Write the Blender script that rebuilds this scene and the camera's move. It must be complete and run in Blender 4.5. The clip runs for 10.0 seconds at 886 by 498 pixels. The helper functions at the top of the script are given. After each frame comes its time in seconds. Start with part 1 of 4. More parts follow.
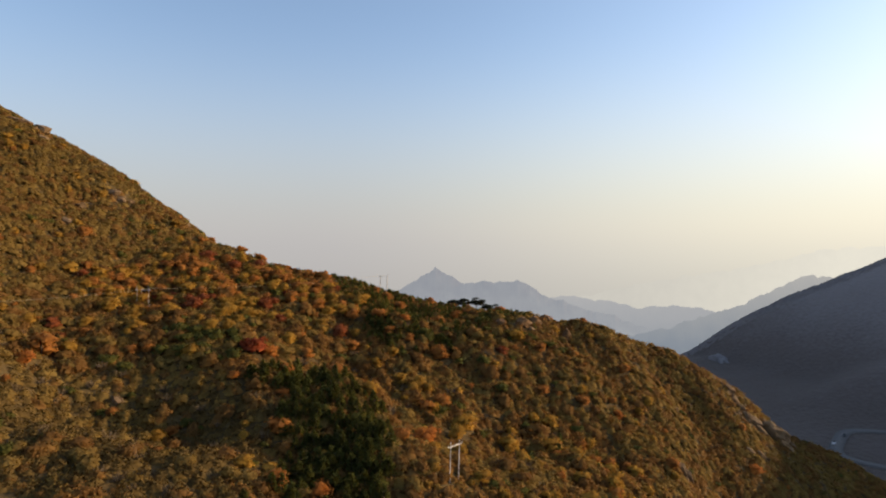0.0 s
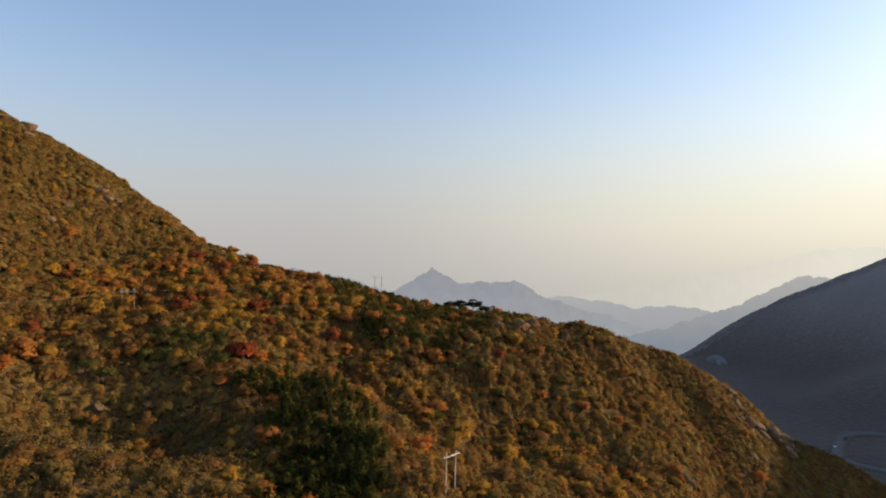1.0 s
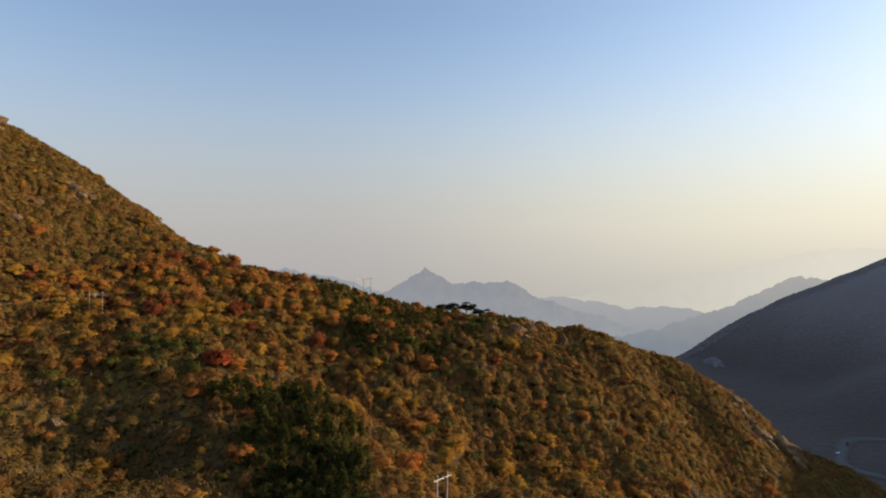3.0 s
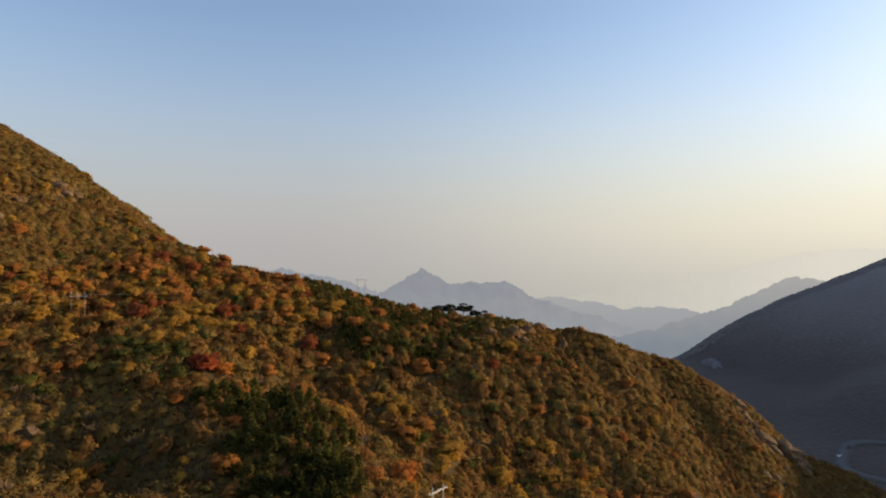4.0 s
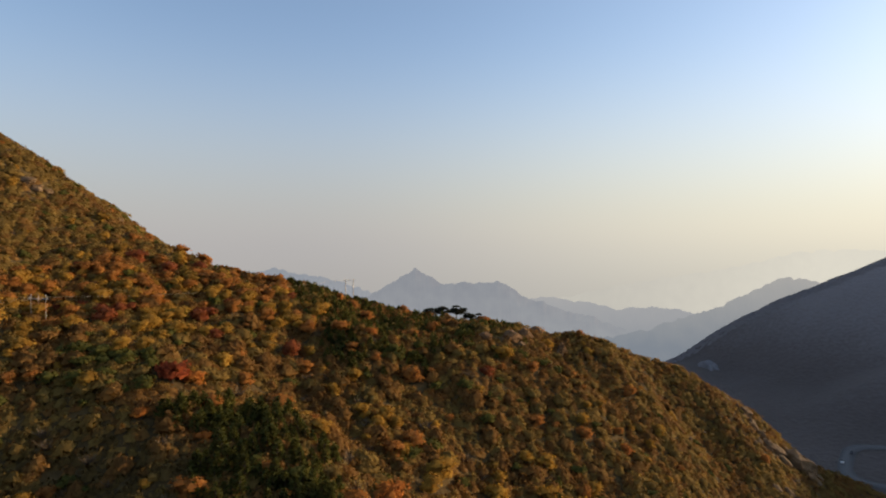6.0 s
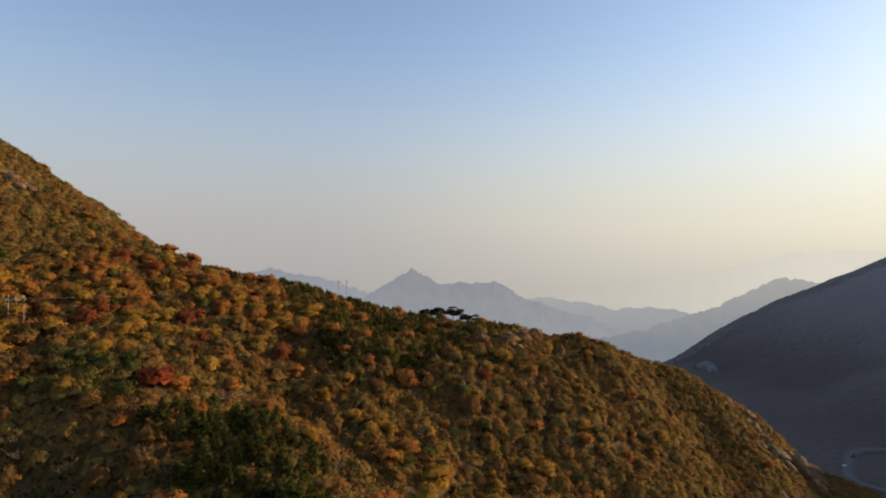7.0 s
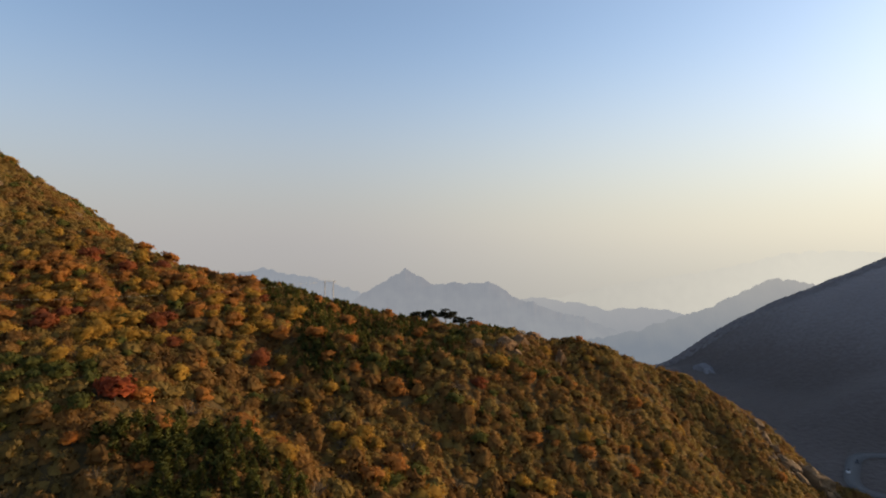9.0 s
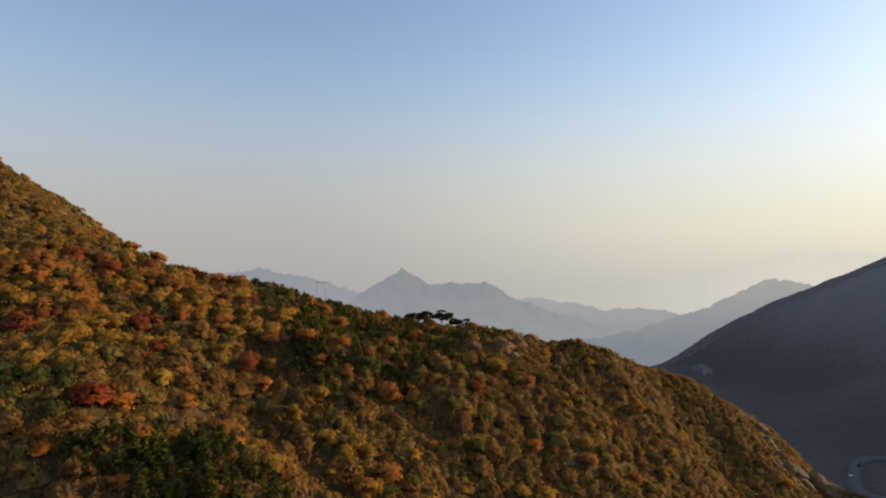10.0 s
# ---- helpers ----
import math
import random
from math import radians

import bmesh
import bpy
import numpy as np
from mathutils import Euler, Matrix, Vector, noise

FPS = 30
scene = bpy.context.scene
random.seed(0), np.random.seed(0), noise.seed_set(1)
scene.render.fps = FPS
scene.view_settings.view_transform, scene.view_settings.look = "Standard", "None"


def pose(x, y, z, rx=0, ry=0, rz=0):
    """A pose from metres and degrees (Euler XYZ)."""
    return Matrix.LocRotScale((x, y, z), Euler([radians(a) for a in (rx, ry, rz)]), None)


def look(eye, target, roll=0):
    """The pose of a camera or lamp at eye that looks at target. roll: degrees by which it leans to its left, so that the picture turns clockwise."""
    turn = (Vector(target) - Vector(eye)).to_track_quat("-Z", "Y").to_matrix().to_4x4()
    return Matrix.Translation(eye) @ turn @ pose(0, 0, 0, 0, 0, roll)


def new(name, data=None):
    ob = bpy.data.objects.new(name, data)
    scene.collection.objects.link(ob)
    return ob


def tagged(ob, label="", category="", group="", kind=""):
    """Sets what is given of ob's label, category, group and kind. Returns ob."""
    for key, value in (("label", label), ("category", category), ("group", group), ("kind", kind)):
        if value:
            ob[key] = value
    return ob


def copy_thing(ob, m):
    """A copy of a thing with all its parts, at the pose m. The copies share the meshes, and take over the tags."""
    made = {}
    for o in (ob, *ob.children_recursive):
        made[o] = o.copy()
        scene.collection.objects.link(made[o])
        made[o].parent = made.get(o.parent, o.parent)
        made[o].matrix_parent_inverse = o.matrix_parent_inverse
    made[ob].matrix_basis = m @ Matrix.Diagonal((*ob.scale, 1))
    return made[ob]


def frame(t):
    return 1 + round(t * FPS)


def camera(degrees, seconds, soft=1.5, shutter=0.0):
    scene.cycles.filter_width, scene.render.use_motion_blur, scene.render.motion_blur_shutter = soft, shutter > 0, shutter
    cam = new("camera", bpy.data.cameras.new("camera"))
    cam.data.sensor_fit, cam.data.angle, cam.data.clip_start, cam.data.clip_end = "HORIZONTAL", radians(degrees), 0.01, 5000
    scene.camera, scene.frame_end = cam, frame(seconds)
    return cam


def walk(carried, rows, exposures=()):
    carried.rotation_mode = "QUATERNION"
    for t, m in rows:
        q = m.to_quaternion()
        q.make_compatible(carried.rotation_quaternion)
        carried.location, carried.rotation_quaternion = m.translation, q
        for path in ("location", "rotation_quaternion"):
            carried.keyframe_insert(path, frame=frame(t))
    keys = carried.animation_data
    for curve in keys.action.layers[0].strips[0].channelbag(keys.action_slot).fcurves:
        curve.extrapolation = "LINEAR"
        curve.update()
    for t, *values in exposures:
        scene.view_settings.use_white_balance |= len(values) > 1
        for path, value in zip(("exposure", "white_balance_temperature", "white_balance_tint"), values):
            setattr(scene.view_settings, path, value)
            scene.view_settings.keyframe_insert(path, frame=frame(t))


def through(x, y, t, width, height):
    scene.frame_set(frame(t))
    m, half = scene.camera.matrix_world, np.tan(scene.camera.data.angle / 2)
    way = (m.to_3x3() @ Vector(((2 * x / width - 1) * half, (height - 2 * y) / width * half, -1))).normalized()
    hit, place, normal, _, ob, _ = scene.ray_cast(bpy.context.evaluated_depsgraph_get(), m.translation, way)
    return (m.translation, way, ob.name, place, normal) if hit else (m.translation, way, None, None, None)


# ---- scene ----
# A drone glides forward along an autumn hillside above a valley; low sun from the right.
EYE = 160.0
METRES = 60.0


def eye_pose(t):
    """The drone's level, almost straight flight with a slow turn to the right."""
    s = t / 10
    x = 0.02975 * s + 0.0332 * s * s
    y = s - 0.00744 * (s * s - s)
    z = 0.04257 * s - 0.09194 * s * s + 0.03809 * s ** 3
    yaw = math.degrees(-0.0578 * s + 0.00233 * s * s)
    pitch = math.degrees(0.00121 * s - 0.00018 * s * s + 0.00057 * s ** 3)
    roll = math.degrees(0.00914 * s)
    return Matrix.Translation((METRES * x, METRES * y, EYE + METRES * z)) @ pose(0, 0, 0, 0, 0, yaw) @ pose(0, 0, 0, 90 + pitch) @ pose(0, 0, 0, 0, 0, roll)


cam = camera(74.0, 10.0, soft=2.0)
walk(cam, [(n / 2, eye_pose(n / 2)) for n in range(21)], exposures=[(0.0, 1.12), (2.5, 1.02), (5.0, 0.97), (10.0, 0.94)])

# ---- world and sun ----
HAZE_LOW, HAZE_LOW_WARM = (1.85, 1.77, 1.70, 1), (2.8, 2.65, 2.25, 1)
HAZE_BACK_FILL = (7.4, 6.8, 6.3, 1)
HAZE_COOL, HAZE_WARM, HAZE_TURN = (2.12, 2.05, 2.02, 1), (3.9, 3.62, 2.9, 1), (-0.05, 1.0)
SUN_AZ, SUN_EL = 78.0, 15.5          # degrees to the right of the flight, and above the horizon
world = bpy.data.worlds.new("sky")
scene.world = world
world.use_nodes = True
wn, wl = world.node_tree.nodes, world.node_tree.links
sky = wn.new("ShaderNodeTexSky")
sky.sky_type = "NISHITA"
sky.sun_disc = False
sky.sun_elevation, sky.sun_rotation = radians(SUN_EL), radians(SUN_AZ)
sky.altitude, sky.air_density, sky.dust_density, sky.ozone_density = 600, 1.0, 2.0, 2.2
wn["Background"].inputs["Strength"].default_value = 0.115


def world_math(op, a, b=0.0, c=0.0):
    k = wn.new("ShaderNodeMath")
    k.operation = op
    for v, sock in zip((a, b, c), k.inputs):
        if isinstance(v, (int, float)):
            sock.default_value = v
        else:
            wl.new(v, sock)
    return k.outputs[0]


def world_mix(fac, a, b):
    k = wn.new("ShaderNodeMix")
    k.data_type = "RGBA"
    for v, sock in ((fac, k.inputs[0]), (a, k.inputs[6]), (b, k.inputs[7])):
        if isinstance(v, (tuple, float)):
            sock.default_value = v
        else:
            wl.new(v, sock)
    return k.outputs[2]


# a thick autumn haze veils the sky towards the horizon, brighter and warmer towards the sun
coords = wn.new("ShaderNodeTexCoord")
split = wn.new("ShaderNodeSeparateXYZ")
wl.new(coords.outputs["Generated"], split.inputs[0])
toward = world_math("ADD", world_math("MULTIPLY", split.outputs["X"], math.sin(radians(SUN_AZ))), world_math("MULTIPLY", split.outputs["Y"], math.cos(radians(SUN_AZ))))
warm = wn.new("ShaderNodeMapRange")
warm.interpolation_type = "SMOOTHSTEP"
warm.inputs["From Min"].default_value, warm.inputs["From Max"].default_value = HAZE_TURN
wl.new(toward, warm.inputs["Value"])
veil = wn.new("ShaderNodeMapRange")
veil.interpolation_type = "SMOOTHERSTEP"
veil.inputs["From Min"].default_value, veil.inputs["From Max"].default_value = -0.06, 0.42
veil.inputs["To Min"].default_value, veil.inputs["To Max"].default_value = 1.0, 0.12
wl.new(split.outputs["Z"], veil.inputs["Value"])
behind = wn.new("ShaderNodeMapRange")       # unseen bright haze opposite the sun, added to fill the shaded slopes
behind.interpolation_type = "SMOOTHSTEP"
behind.inputs["From Min"].default_value, behind.inputs["From Max"].default_value = -0.42, -0.9
wl.new(toward, behind.inputs["Value"])
haze = world_mix(behind.outputs[0], world_mix(warm.outputs[0], HAZE_COOL, HAZE_WARM), HAZE_BACK_FILL)
deep = wn.new("ShaderNodeMapRange")         # the haze grows duller towards the very horizon
deep.interpolation_type = "SMOOTHSTEP"
deep.inputs["From Min"].default_value, deep.inputs["From Max"].default_value = 0.05, -0.10
wl.new(split.outputs["Z"], deep.inputs["Value"])
haze = world_mix(deep.outputs[0], haze, world_mix(warm.outputs[0], HAZE_LOW, HAZE_LOW_WARM))
wl.new(world_mix(veil.outputs[0], sky.outputs["Color"], haze), wn["Background"].inputs["Color"])

sun_data = bpy.data.lights.new("sun", "SUN")
sun_data.energy, sun_data.angle, sun_data.color = 2.85, radians(1.2), (1.0, 0.71, 0.41)
sun = new("sun", sun_data)
a, e = radians(SUN_AZ), radians(SUN_EL)
sun.matrix_world = look((0, 0, 400), Vector((0, 0, 400)) - Vector((math.sin(a) * math.cos(e), math.cos(a) * math.cos(e), math.sin(e))))


# ---- materials ----
def material(name):
    m = bpy.data.materials.new(name)
    m.use_nodes = True
    n, l = m.node_tree.nodes, m.node_tree.links
    b = n["Principled BSDF"]
    b.inputs["Roughness"].default_value = 0.9
    b.inputs["Specular IOR Level"].default_value = 0.15
    return m, n, l, b


def noise_node(n, l, scale, detail=3.0, vector=None):
    t = n.new("ShaderNodeTexNoise")
    t.inputs["Scale"].default_value, t.inputs["Detail"].default_value = scale, detail
    if vector is None:
        vector = n.new("ShaderNodeNewGeometry").outputs["Position"]
    l.new(vector, t.inputs["Vector"])
    return t.outputs["Fac"]


def ramp_node(n, l, fac, stops):
    r = n.new("ShaderNodeValToRGB")
    el = r.color_ramp.elements
    while len(el) < len(stops):
        el.new(0.5)
    for k, (at, c) in zip(el, stops):
        k.position, k.color = at, (*c, 1)
    l.new(fac, r.inputs["Fac"])
    return r.outputs["Color"]


def math_node(n, l, op, a, b):
    k = n.new("ShaderNodeMath")
    k.operation = op
    for v, s in ((a, k.inputs[0]), (b, k.inputs[1])):
        if isinstance(v, (int, float)):
            s.default_value = v
        else:
            l.new(v, s)
    return k.outputs[0]


def leaf_material(name, dark, mid, light, through=0.25):
    """Leaves: one tone for each bush by where it stands, a finer one for each clump of leaves."""
    m, n, l, b = material(name)
    geo = n.new("ShaderNodeNewGeometry")
    wide = noise_node(n, l, 0.16, 2.0, geo.outputs["Position"])
    fine = noise_node(n, l, 0.9, 2.0, geo.outputs["Position"])
    f = math_node(n, l, "ADD", math_node(n, l, "MULTIPLY", wide, 0.75), math_node(n, l, "MULTIPLY", fine, 0.35))
    f = math_node(n, l, "ADD", f, math_node(n, l, "MULTIPLY", math_node(n, l, "SUBTRACT", geo.outputs["Random Per Island"], 0.5), 0.22))
    c = ramp_node(n, l, f, [(0.25, dark), (0.52, mid), (0.82, light)])
    l.new(c, b.inputs["Base Color"])
    tr = n.new("ShaderNodeBsdfTranslucent")
    l.new(c, tr.inputs["Color"])
    mix = n.new("ShaderNodeMixShader")
    mix.inputs["Fac"].default_value = through
    l.new(b.outputs[0], mix.inputs[1])
    l.new(tr.outputs[0], mix.inputs[2])
    l.new(mix.outputs[0], n["Material Output"].inputs["Surface"])
    return m


LEAF = {
    "brown": leaf_material("brown_leaves", (0.124, 0.062, 0.020), (0.208, 0.106, 0.030), (0.291, 0.164, 0.045), 0.45),
    "olive": leaf_material("olive_leaves", (0.144, 0.091, 0.026), (0.218, 0.139, 0.037), (0.296, 0.195, 0.052), 0.45),
    "yellow": leaf_material("yellow_leaves", (0.217, 0.121, 0.023), (0.353, 0.193, 0.031), (0.490, 0.286, 0.046), 0.45),
    "orange": leaf_material("orange_leaves", (0.211, 0.091, 0.024), (0.353, 0.143, 0.033), (0.479, 0.207, 0.045), 0.45),
    "red": leaf_material("red_leaves", (0.138, 0.040, 0.017), (0.233, 0.066, 0.023), (0.339, 0.105, 0.033), 0.45),
    "scarlet": leaf_material("scarlet_leaves", (0.164, 0.036, 0.015), (0.270, 0.060, 0.022), (0.382, 0.100, 0.032), 0.45),
    "flame": leaf_material("flame_orange_leaves", (0.276, 0.095, 0.022), (0.445, 0.155, 0.031), (0.583, 0.235, 0.043), 0.45),
    "green": leaf_material("green_leaves", (0.049, 0.048, 0.010), (0.086, 0.082, 0.016), (0.135, 0.120, 0.022), 0.3),
    "pine": leaf_material("pine_needles", (0.038, 0.041, 0.009), (0.084, 0.086, 0.019), (0.162, 0.151, 0.029), 0.25),
    "bare": leaf_material("bare_twigs", (0.075, 0.052, 0.031), (0.125, 0.088, 0.052), (0.18, 0.13, 0.078), 0.0),
    # brown cover kept extra dark, with some of the hollow's shade in its colour
    "bracken": leaf_material("shade_toned_bracken", (0.072, 0.046, 0.014), (0.112, 0.071, 0.02), (0.16, 0.104, 0.032)),
    # pale greys put the haze over this distance into the leaf colour
    "far": leaf_material("hazed_far_wood", (0.175, 0.157, 0.15), (0.2, 0.18, 0.172), (0.225, 0.203, 0.194)),
}


def ground_material():
    m, n, l, b = material("hill_ground")
    pos = n.new("ShaderNodeNewGeometry").outputs["Position"]
    wide = noise_node(n, l, 0.05, 4.0, pos)
    fine = noise_node(n, l, 0.8, 5.0, pos)
    f = math_node(n, l, "ADD", math_node(n, l, "MULTIPLY", wide, 0.6), math_node(n, l, "MULTIPLY", fine, 0.45))
    c = ramp_node(n, l, f, [(0.32, (0.045, 0.029, 0.011)), (0.5, (0.075, 0.049, 0.018)), (0.64, (0.105, 0.07, 0.026)), (0.78, (0.14, 0.094, 0.038))])
    l.new(c, b.inputs["Base Color"])
    bump = n.new("ShaderNodeBump")
    bump.inputs["Strength"].default_value, bump.inputs["Distance"].default_value = 0.8, 0.6
    l.new(fine, bump.inputs["Height"])
    l.new(bump.outputs[0], b.inputs["Normal"])
    return m


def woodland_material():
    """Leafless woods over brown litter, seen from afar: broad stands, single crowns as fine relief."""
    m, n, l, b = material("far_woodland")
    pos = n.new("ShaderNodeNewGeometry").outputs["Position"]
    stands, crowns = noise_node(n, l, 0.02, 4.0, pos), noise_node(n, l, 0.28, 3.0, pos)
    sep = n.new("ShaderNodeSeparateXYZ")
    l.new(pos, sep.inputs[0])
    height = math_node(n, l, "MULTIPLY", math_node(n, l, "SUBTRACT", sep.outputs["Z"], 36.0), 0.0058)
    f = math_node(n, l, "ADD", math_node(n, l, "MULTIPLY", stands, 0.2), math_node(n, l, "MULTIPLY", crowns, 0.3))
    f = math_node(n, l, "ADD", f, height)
    # paler with height, putting the haze over the upper slopes into the colour
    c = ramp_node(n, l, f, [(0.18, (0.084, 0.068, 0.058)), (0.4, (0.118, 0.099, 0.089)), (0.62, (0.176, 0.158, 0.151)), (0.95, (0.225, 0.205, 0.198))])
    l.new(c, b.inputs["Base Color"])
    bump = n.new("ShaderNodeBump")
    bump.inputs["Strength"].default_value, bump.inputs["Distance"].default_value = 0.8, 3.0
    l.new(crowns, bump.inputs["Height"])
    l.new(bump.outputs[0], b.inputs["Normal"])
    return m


def rock_material(name, tones):
    m, n, l, b = material(name)
    pos = n.new("ShaderNodeNewGeometry").outputs["Position"]
    wide, fine = noise_node(n, l, 0.35, 4.0, pos), noise_node(n, l, 2.5, 6.0, pos)
    f = math_node(n, l, "ADD", math_node(n, l, "MULTIPLY", wide, 0.6), math_node(n, l, "MULTIPLY", fine, 0.45))
    c = ramp_node(n, l, f, list(zip((0.33, 0.48, 0.68), tones)))
    l.new(c, b.inputs["Base Color"])
    bump = n.new("ShaderNodeBump")
    bump.inputs["Strength"].default_value, bump.inputs["Distance"].default_value = 0.9, 0.3
    l.new(fine, bump.inputs["Height"])
    l.new(bump.outputs[0], b.inputs["Normal"])
    return m


def plain_material(name, colour, rough=0.8, metal=0.0, vary=0.25, scale=3.0):
    m, n, l, b = material(name)
    f = noise_node(n, l, scale, 4.0)
    c = ramp_node(n, l, f, [(0.3, tuple(v * (1 - vary) for v in colour)), (0.7, tuple(v * (1 + vary) for v in colour))])
    l.new(c, b.inputs["Base Color"])
    b.inputs["Roughness"].default_value, b.inputs["Metallic"].default_value = rough, metal
    return m


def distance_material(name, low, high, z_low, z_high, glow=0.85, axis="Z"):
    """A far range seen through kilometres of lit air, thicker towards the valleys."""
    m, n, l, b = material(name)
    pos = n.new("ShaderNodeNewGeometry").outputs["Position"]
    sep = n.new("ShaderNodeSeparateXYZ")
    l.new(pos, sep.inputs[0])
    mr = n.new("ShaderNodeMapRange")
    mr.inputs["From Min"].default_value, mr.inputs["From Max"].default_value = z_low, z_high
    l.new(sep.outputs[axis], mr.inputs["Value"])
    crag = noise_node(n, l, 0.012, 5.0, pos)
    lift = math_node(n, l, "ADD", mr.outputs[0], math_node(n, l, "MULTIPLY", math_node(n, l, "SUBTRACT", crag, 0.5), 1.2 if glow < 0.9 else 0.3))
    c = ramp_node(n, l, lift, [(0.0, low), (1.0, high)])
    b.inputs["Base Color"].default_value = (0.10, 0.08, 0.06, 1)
    # the lit air is a glowing colour mixed over the slopes
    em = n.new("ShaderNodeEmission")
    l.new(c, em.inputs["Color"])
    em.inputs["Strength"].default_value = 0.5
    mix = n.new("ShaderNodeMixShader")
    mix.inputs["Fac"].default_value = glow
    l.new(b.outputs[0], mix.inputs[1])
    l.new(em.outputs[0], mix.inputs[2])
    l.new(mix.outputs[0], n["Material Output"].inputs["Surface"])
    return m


GROUND = ground_material()
ROCK = rock_material("weathered_rock", ((0.07, 0.045, 0.023), (0.15, 0.095, 0.05), (0.24, 0.162, 0.09)))
TAN_ROCK = rock_material("tan_rock", ((0.08, 0.045, 0.02), (0.125, 0.07, 0.032), (0.175, 0.102, 0.05)))
OLD_NEEDLES = leaf_material("old_pine_needles", (0.014, 0.014, 0.008), (0.026, 0.026, 0.013), (0.045, 0.042, 0.02), 0.1)
SCREE = plain_material("grey_scree", (0.165, 0.157, 0.158), 0.95, 0.0, 0.2, 0.25)
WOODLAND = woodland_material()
BARK = plain_material("bark", (0.075, 0.055, 0.04))
CONCRETE = plain_material("pale_concrete", (0.46, 0.42, 0.36), 0.75)
STEEL = plain_material("galvanised_steel", (0.55, 0.53, 0.50), 0.45, 0.6)
GLAZE = plain_material("brown_porcelain", (0.5, 0.45, 0.4), 0.25)
WIRE = plain_material("weathered_wire", (0.42, 0.36, 0.25), 0.5, 0.2)
ASPHALT = plain_material("worn_asphalt", (0.115, 0.112, 0.108), 0.85)
KERB = plain_material("kerb_concrete", (0.12, 0.115, 0.11), 0.8)

# ---- the lie of the land (heights above the valley's datum; the eye starts at 160) ----
RX = np.array([-700, -420, -300, -218, -182, -139, -100, -79, -56, -36, -19, 4, 22, 43, 68, 91, 111, 126, 135, 148, 165, 190, 230, 300.0])
RY = np.array([420, 335, 305, 290, 285, 278, 266, 263, 262, 262, 265, 270, 268, 256, 255, 258, 258, 258, 256, 251, 245, 238, 235, 230.0])
RZ = np.array([220, 150, 108, 68, 51, 25, 0, -8, -14, -18, -22, -26, -28.5, -30.5, -37, -44, -51.5, -60.5, -67.5, -78, -88, -104, -127, -150.0])
SX = np.array([-300, -150, -100, -50, 0, 40, 70, 95, 130, 300.0])
SV = np.array([0.36, 0.33, 0.29, 0.25, 0.27, 0.33, 0.45, 0.70, 0.70, 0.5])
MX = np.array([132, 220, 290, 335, 391, 446, 509, 621, 880, 1400, 2600.0])
MY = np.array([792, 757, 704, 690, 679, 670, 667, 669, 685, 800, 900.0])
MZ = np.array([-165, -155, -128, -93, -59.5, -35, -9, 33, 108, 200, 260.0])
# a low spur before its foot
FX = np.array([150, 250, 300, 360, 450, 600, 1200.0])
FY = np.array([440, 450, 462, 480, 500, 520, 560.0])
FZ = np.array([-200, -135, -115, -98, -72, -25, 60.0])
# unseen ridge added on the valley's sunward side; its crest shades the low ground
EY = np.array([-1300, -1000, -700, -400, 0, 350, 450, 550, 650, 760, 1000, 1400.0])
EX = np.array([570, 560, 550, 540, 540, 540, 560, 610, 700, 800, 900, 1000.0])
EZ = np.array([-900, -245, -50, 12, 34, 38, 38, 38, 30, -30, -400, -1200.0])


SPURS = ((-97, 236, 18, 4.4), (-78, 180, 18, 2.8), (-54, 163, 13, 3.9), (-30, 146, 14, 1.9), (-13, 222, 15, 6.5), (24, 234, 16, 6.1), (3, 132, 16, 2.4), (-25, 166, 12, 6.0), (-150, 354, 26, 9.0), (-10, 138, 13, 3.7), (14, 218, 17, 5.1), (-58, 222, 30, 3.0))
HOLLOWS = ((-108, 158, 20, -1.8), (-84, 146, 16, -7.8), (-62, 140, 14, -8.5), (-40, 212, 16, -2.7), (64, 205, 16, -4.9), (98, 234, 14, -5.9), (18, 180, 16, -1.0), (-146, 236, 18, -1.5), (42, 190, 22, -8.2), (138, 246, 13, -3.5), (-42, 134, 13, -5.0), (-30, 186, 17, -5.3), (-126, 242, 30, -4.2), (-10, 234, 13, -3.5), (46, 182, 13, -5.0), (50, 234, 13, -2.7), (-90, 138, 13, -2.8), (10, 178, 22, -2.2), (-122, 178, 30, -2.1))


def smooth_between(x, xs, ys):
    """Cubic Hermite through the corners, with even slopes."""
    m = np.gradient(ys, xs)
    k = np.clip(np.searchsorted(xs, x) - 1, 0, len(xs) - 2)
    h = xs[k + 1] - xs[k]
    u = np.clip((x - xs[k]) / h, 0, 1)
    return (ys[k] * (1 + 2 * u) * (1 - u) ** 2 + m[k] * h * u * (1 - u) ** 2 + ys[k + 1] * u * u * (3 - 2 * u) + m[k + 1] * h * u * u * (u - 1))


WAVES = np.random.RandomState(5)


def wave_set(count, lo, hi):
    k = 2 * math.pi / np.exp(WAVES.uniform(math.log(lo), math.log(hi), count))
    a = WAVES.uniform(0, 2 * math.pi, count)
    return k * np.cos(a), k * np.sin(a), WAVES.uniform(0, 6.28, count)


SWELL, RIPPLE = wave_set(10, 25, 70), wave_set(14, 7, 20)


def waves(x, y, some):
    return sum(np.sin(kx * x + ky * y + p) for kx, ky, p in zip(*some)) / math.sqrt(len(some[0]))


def soft_max(a, b, w):
    return 0.5 * (a + b + np.sqrt((a - b) ** 2 + w * w))


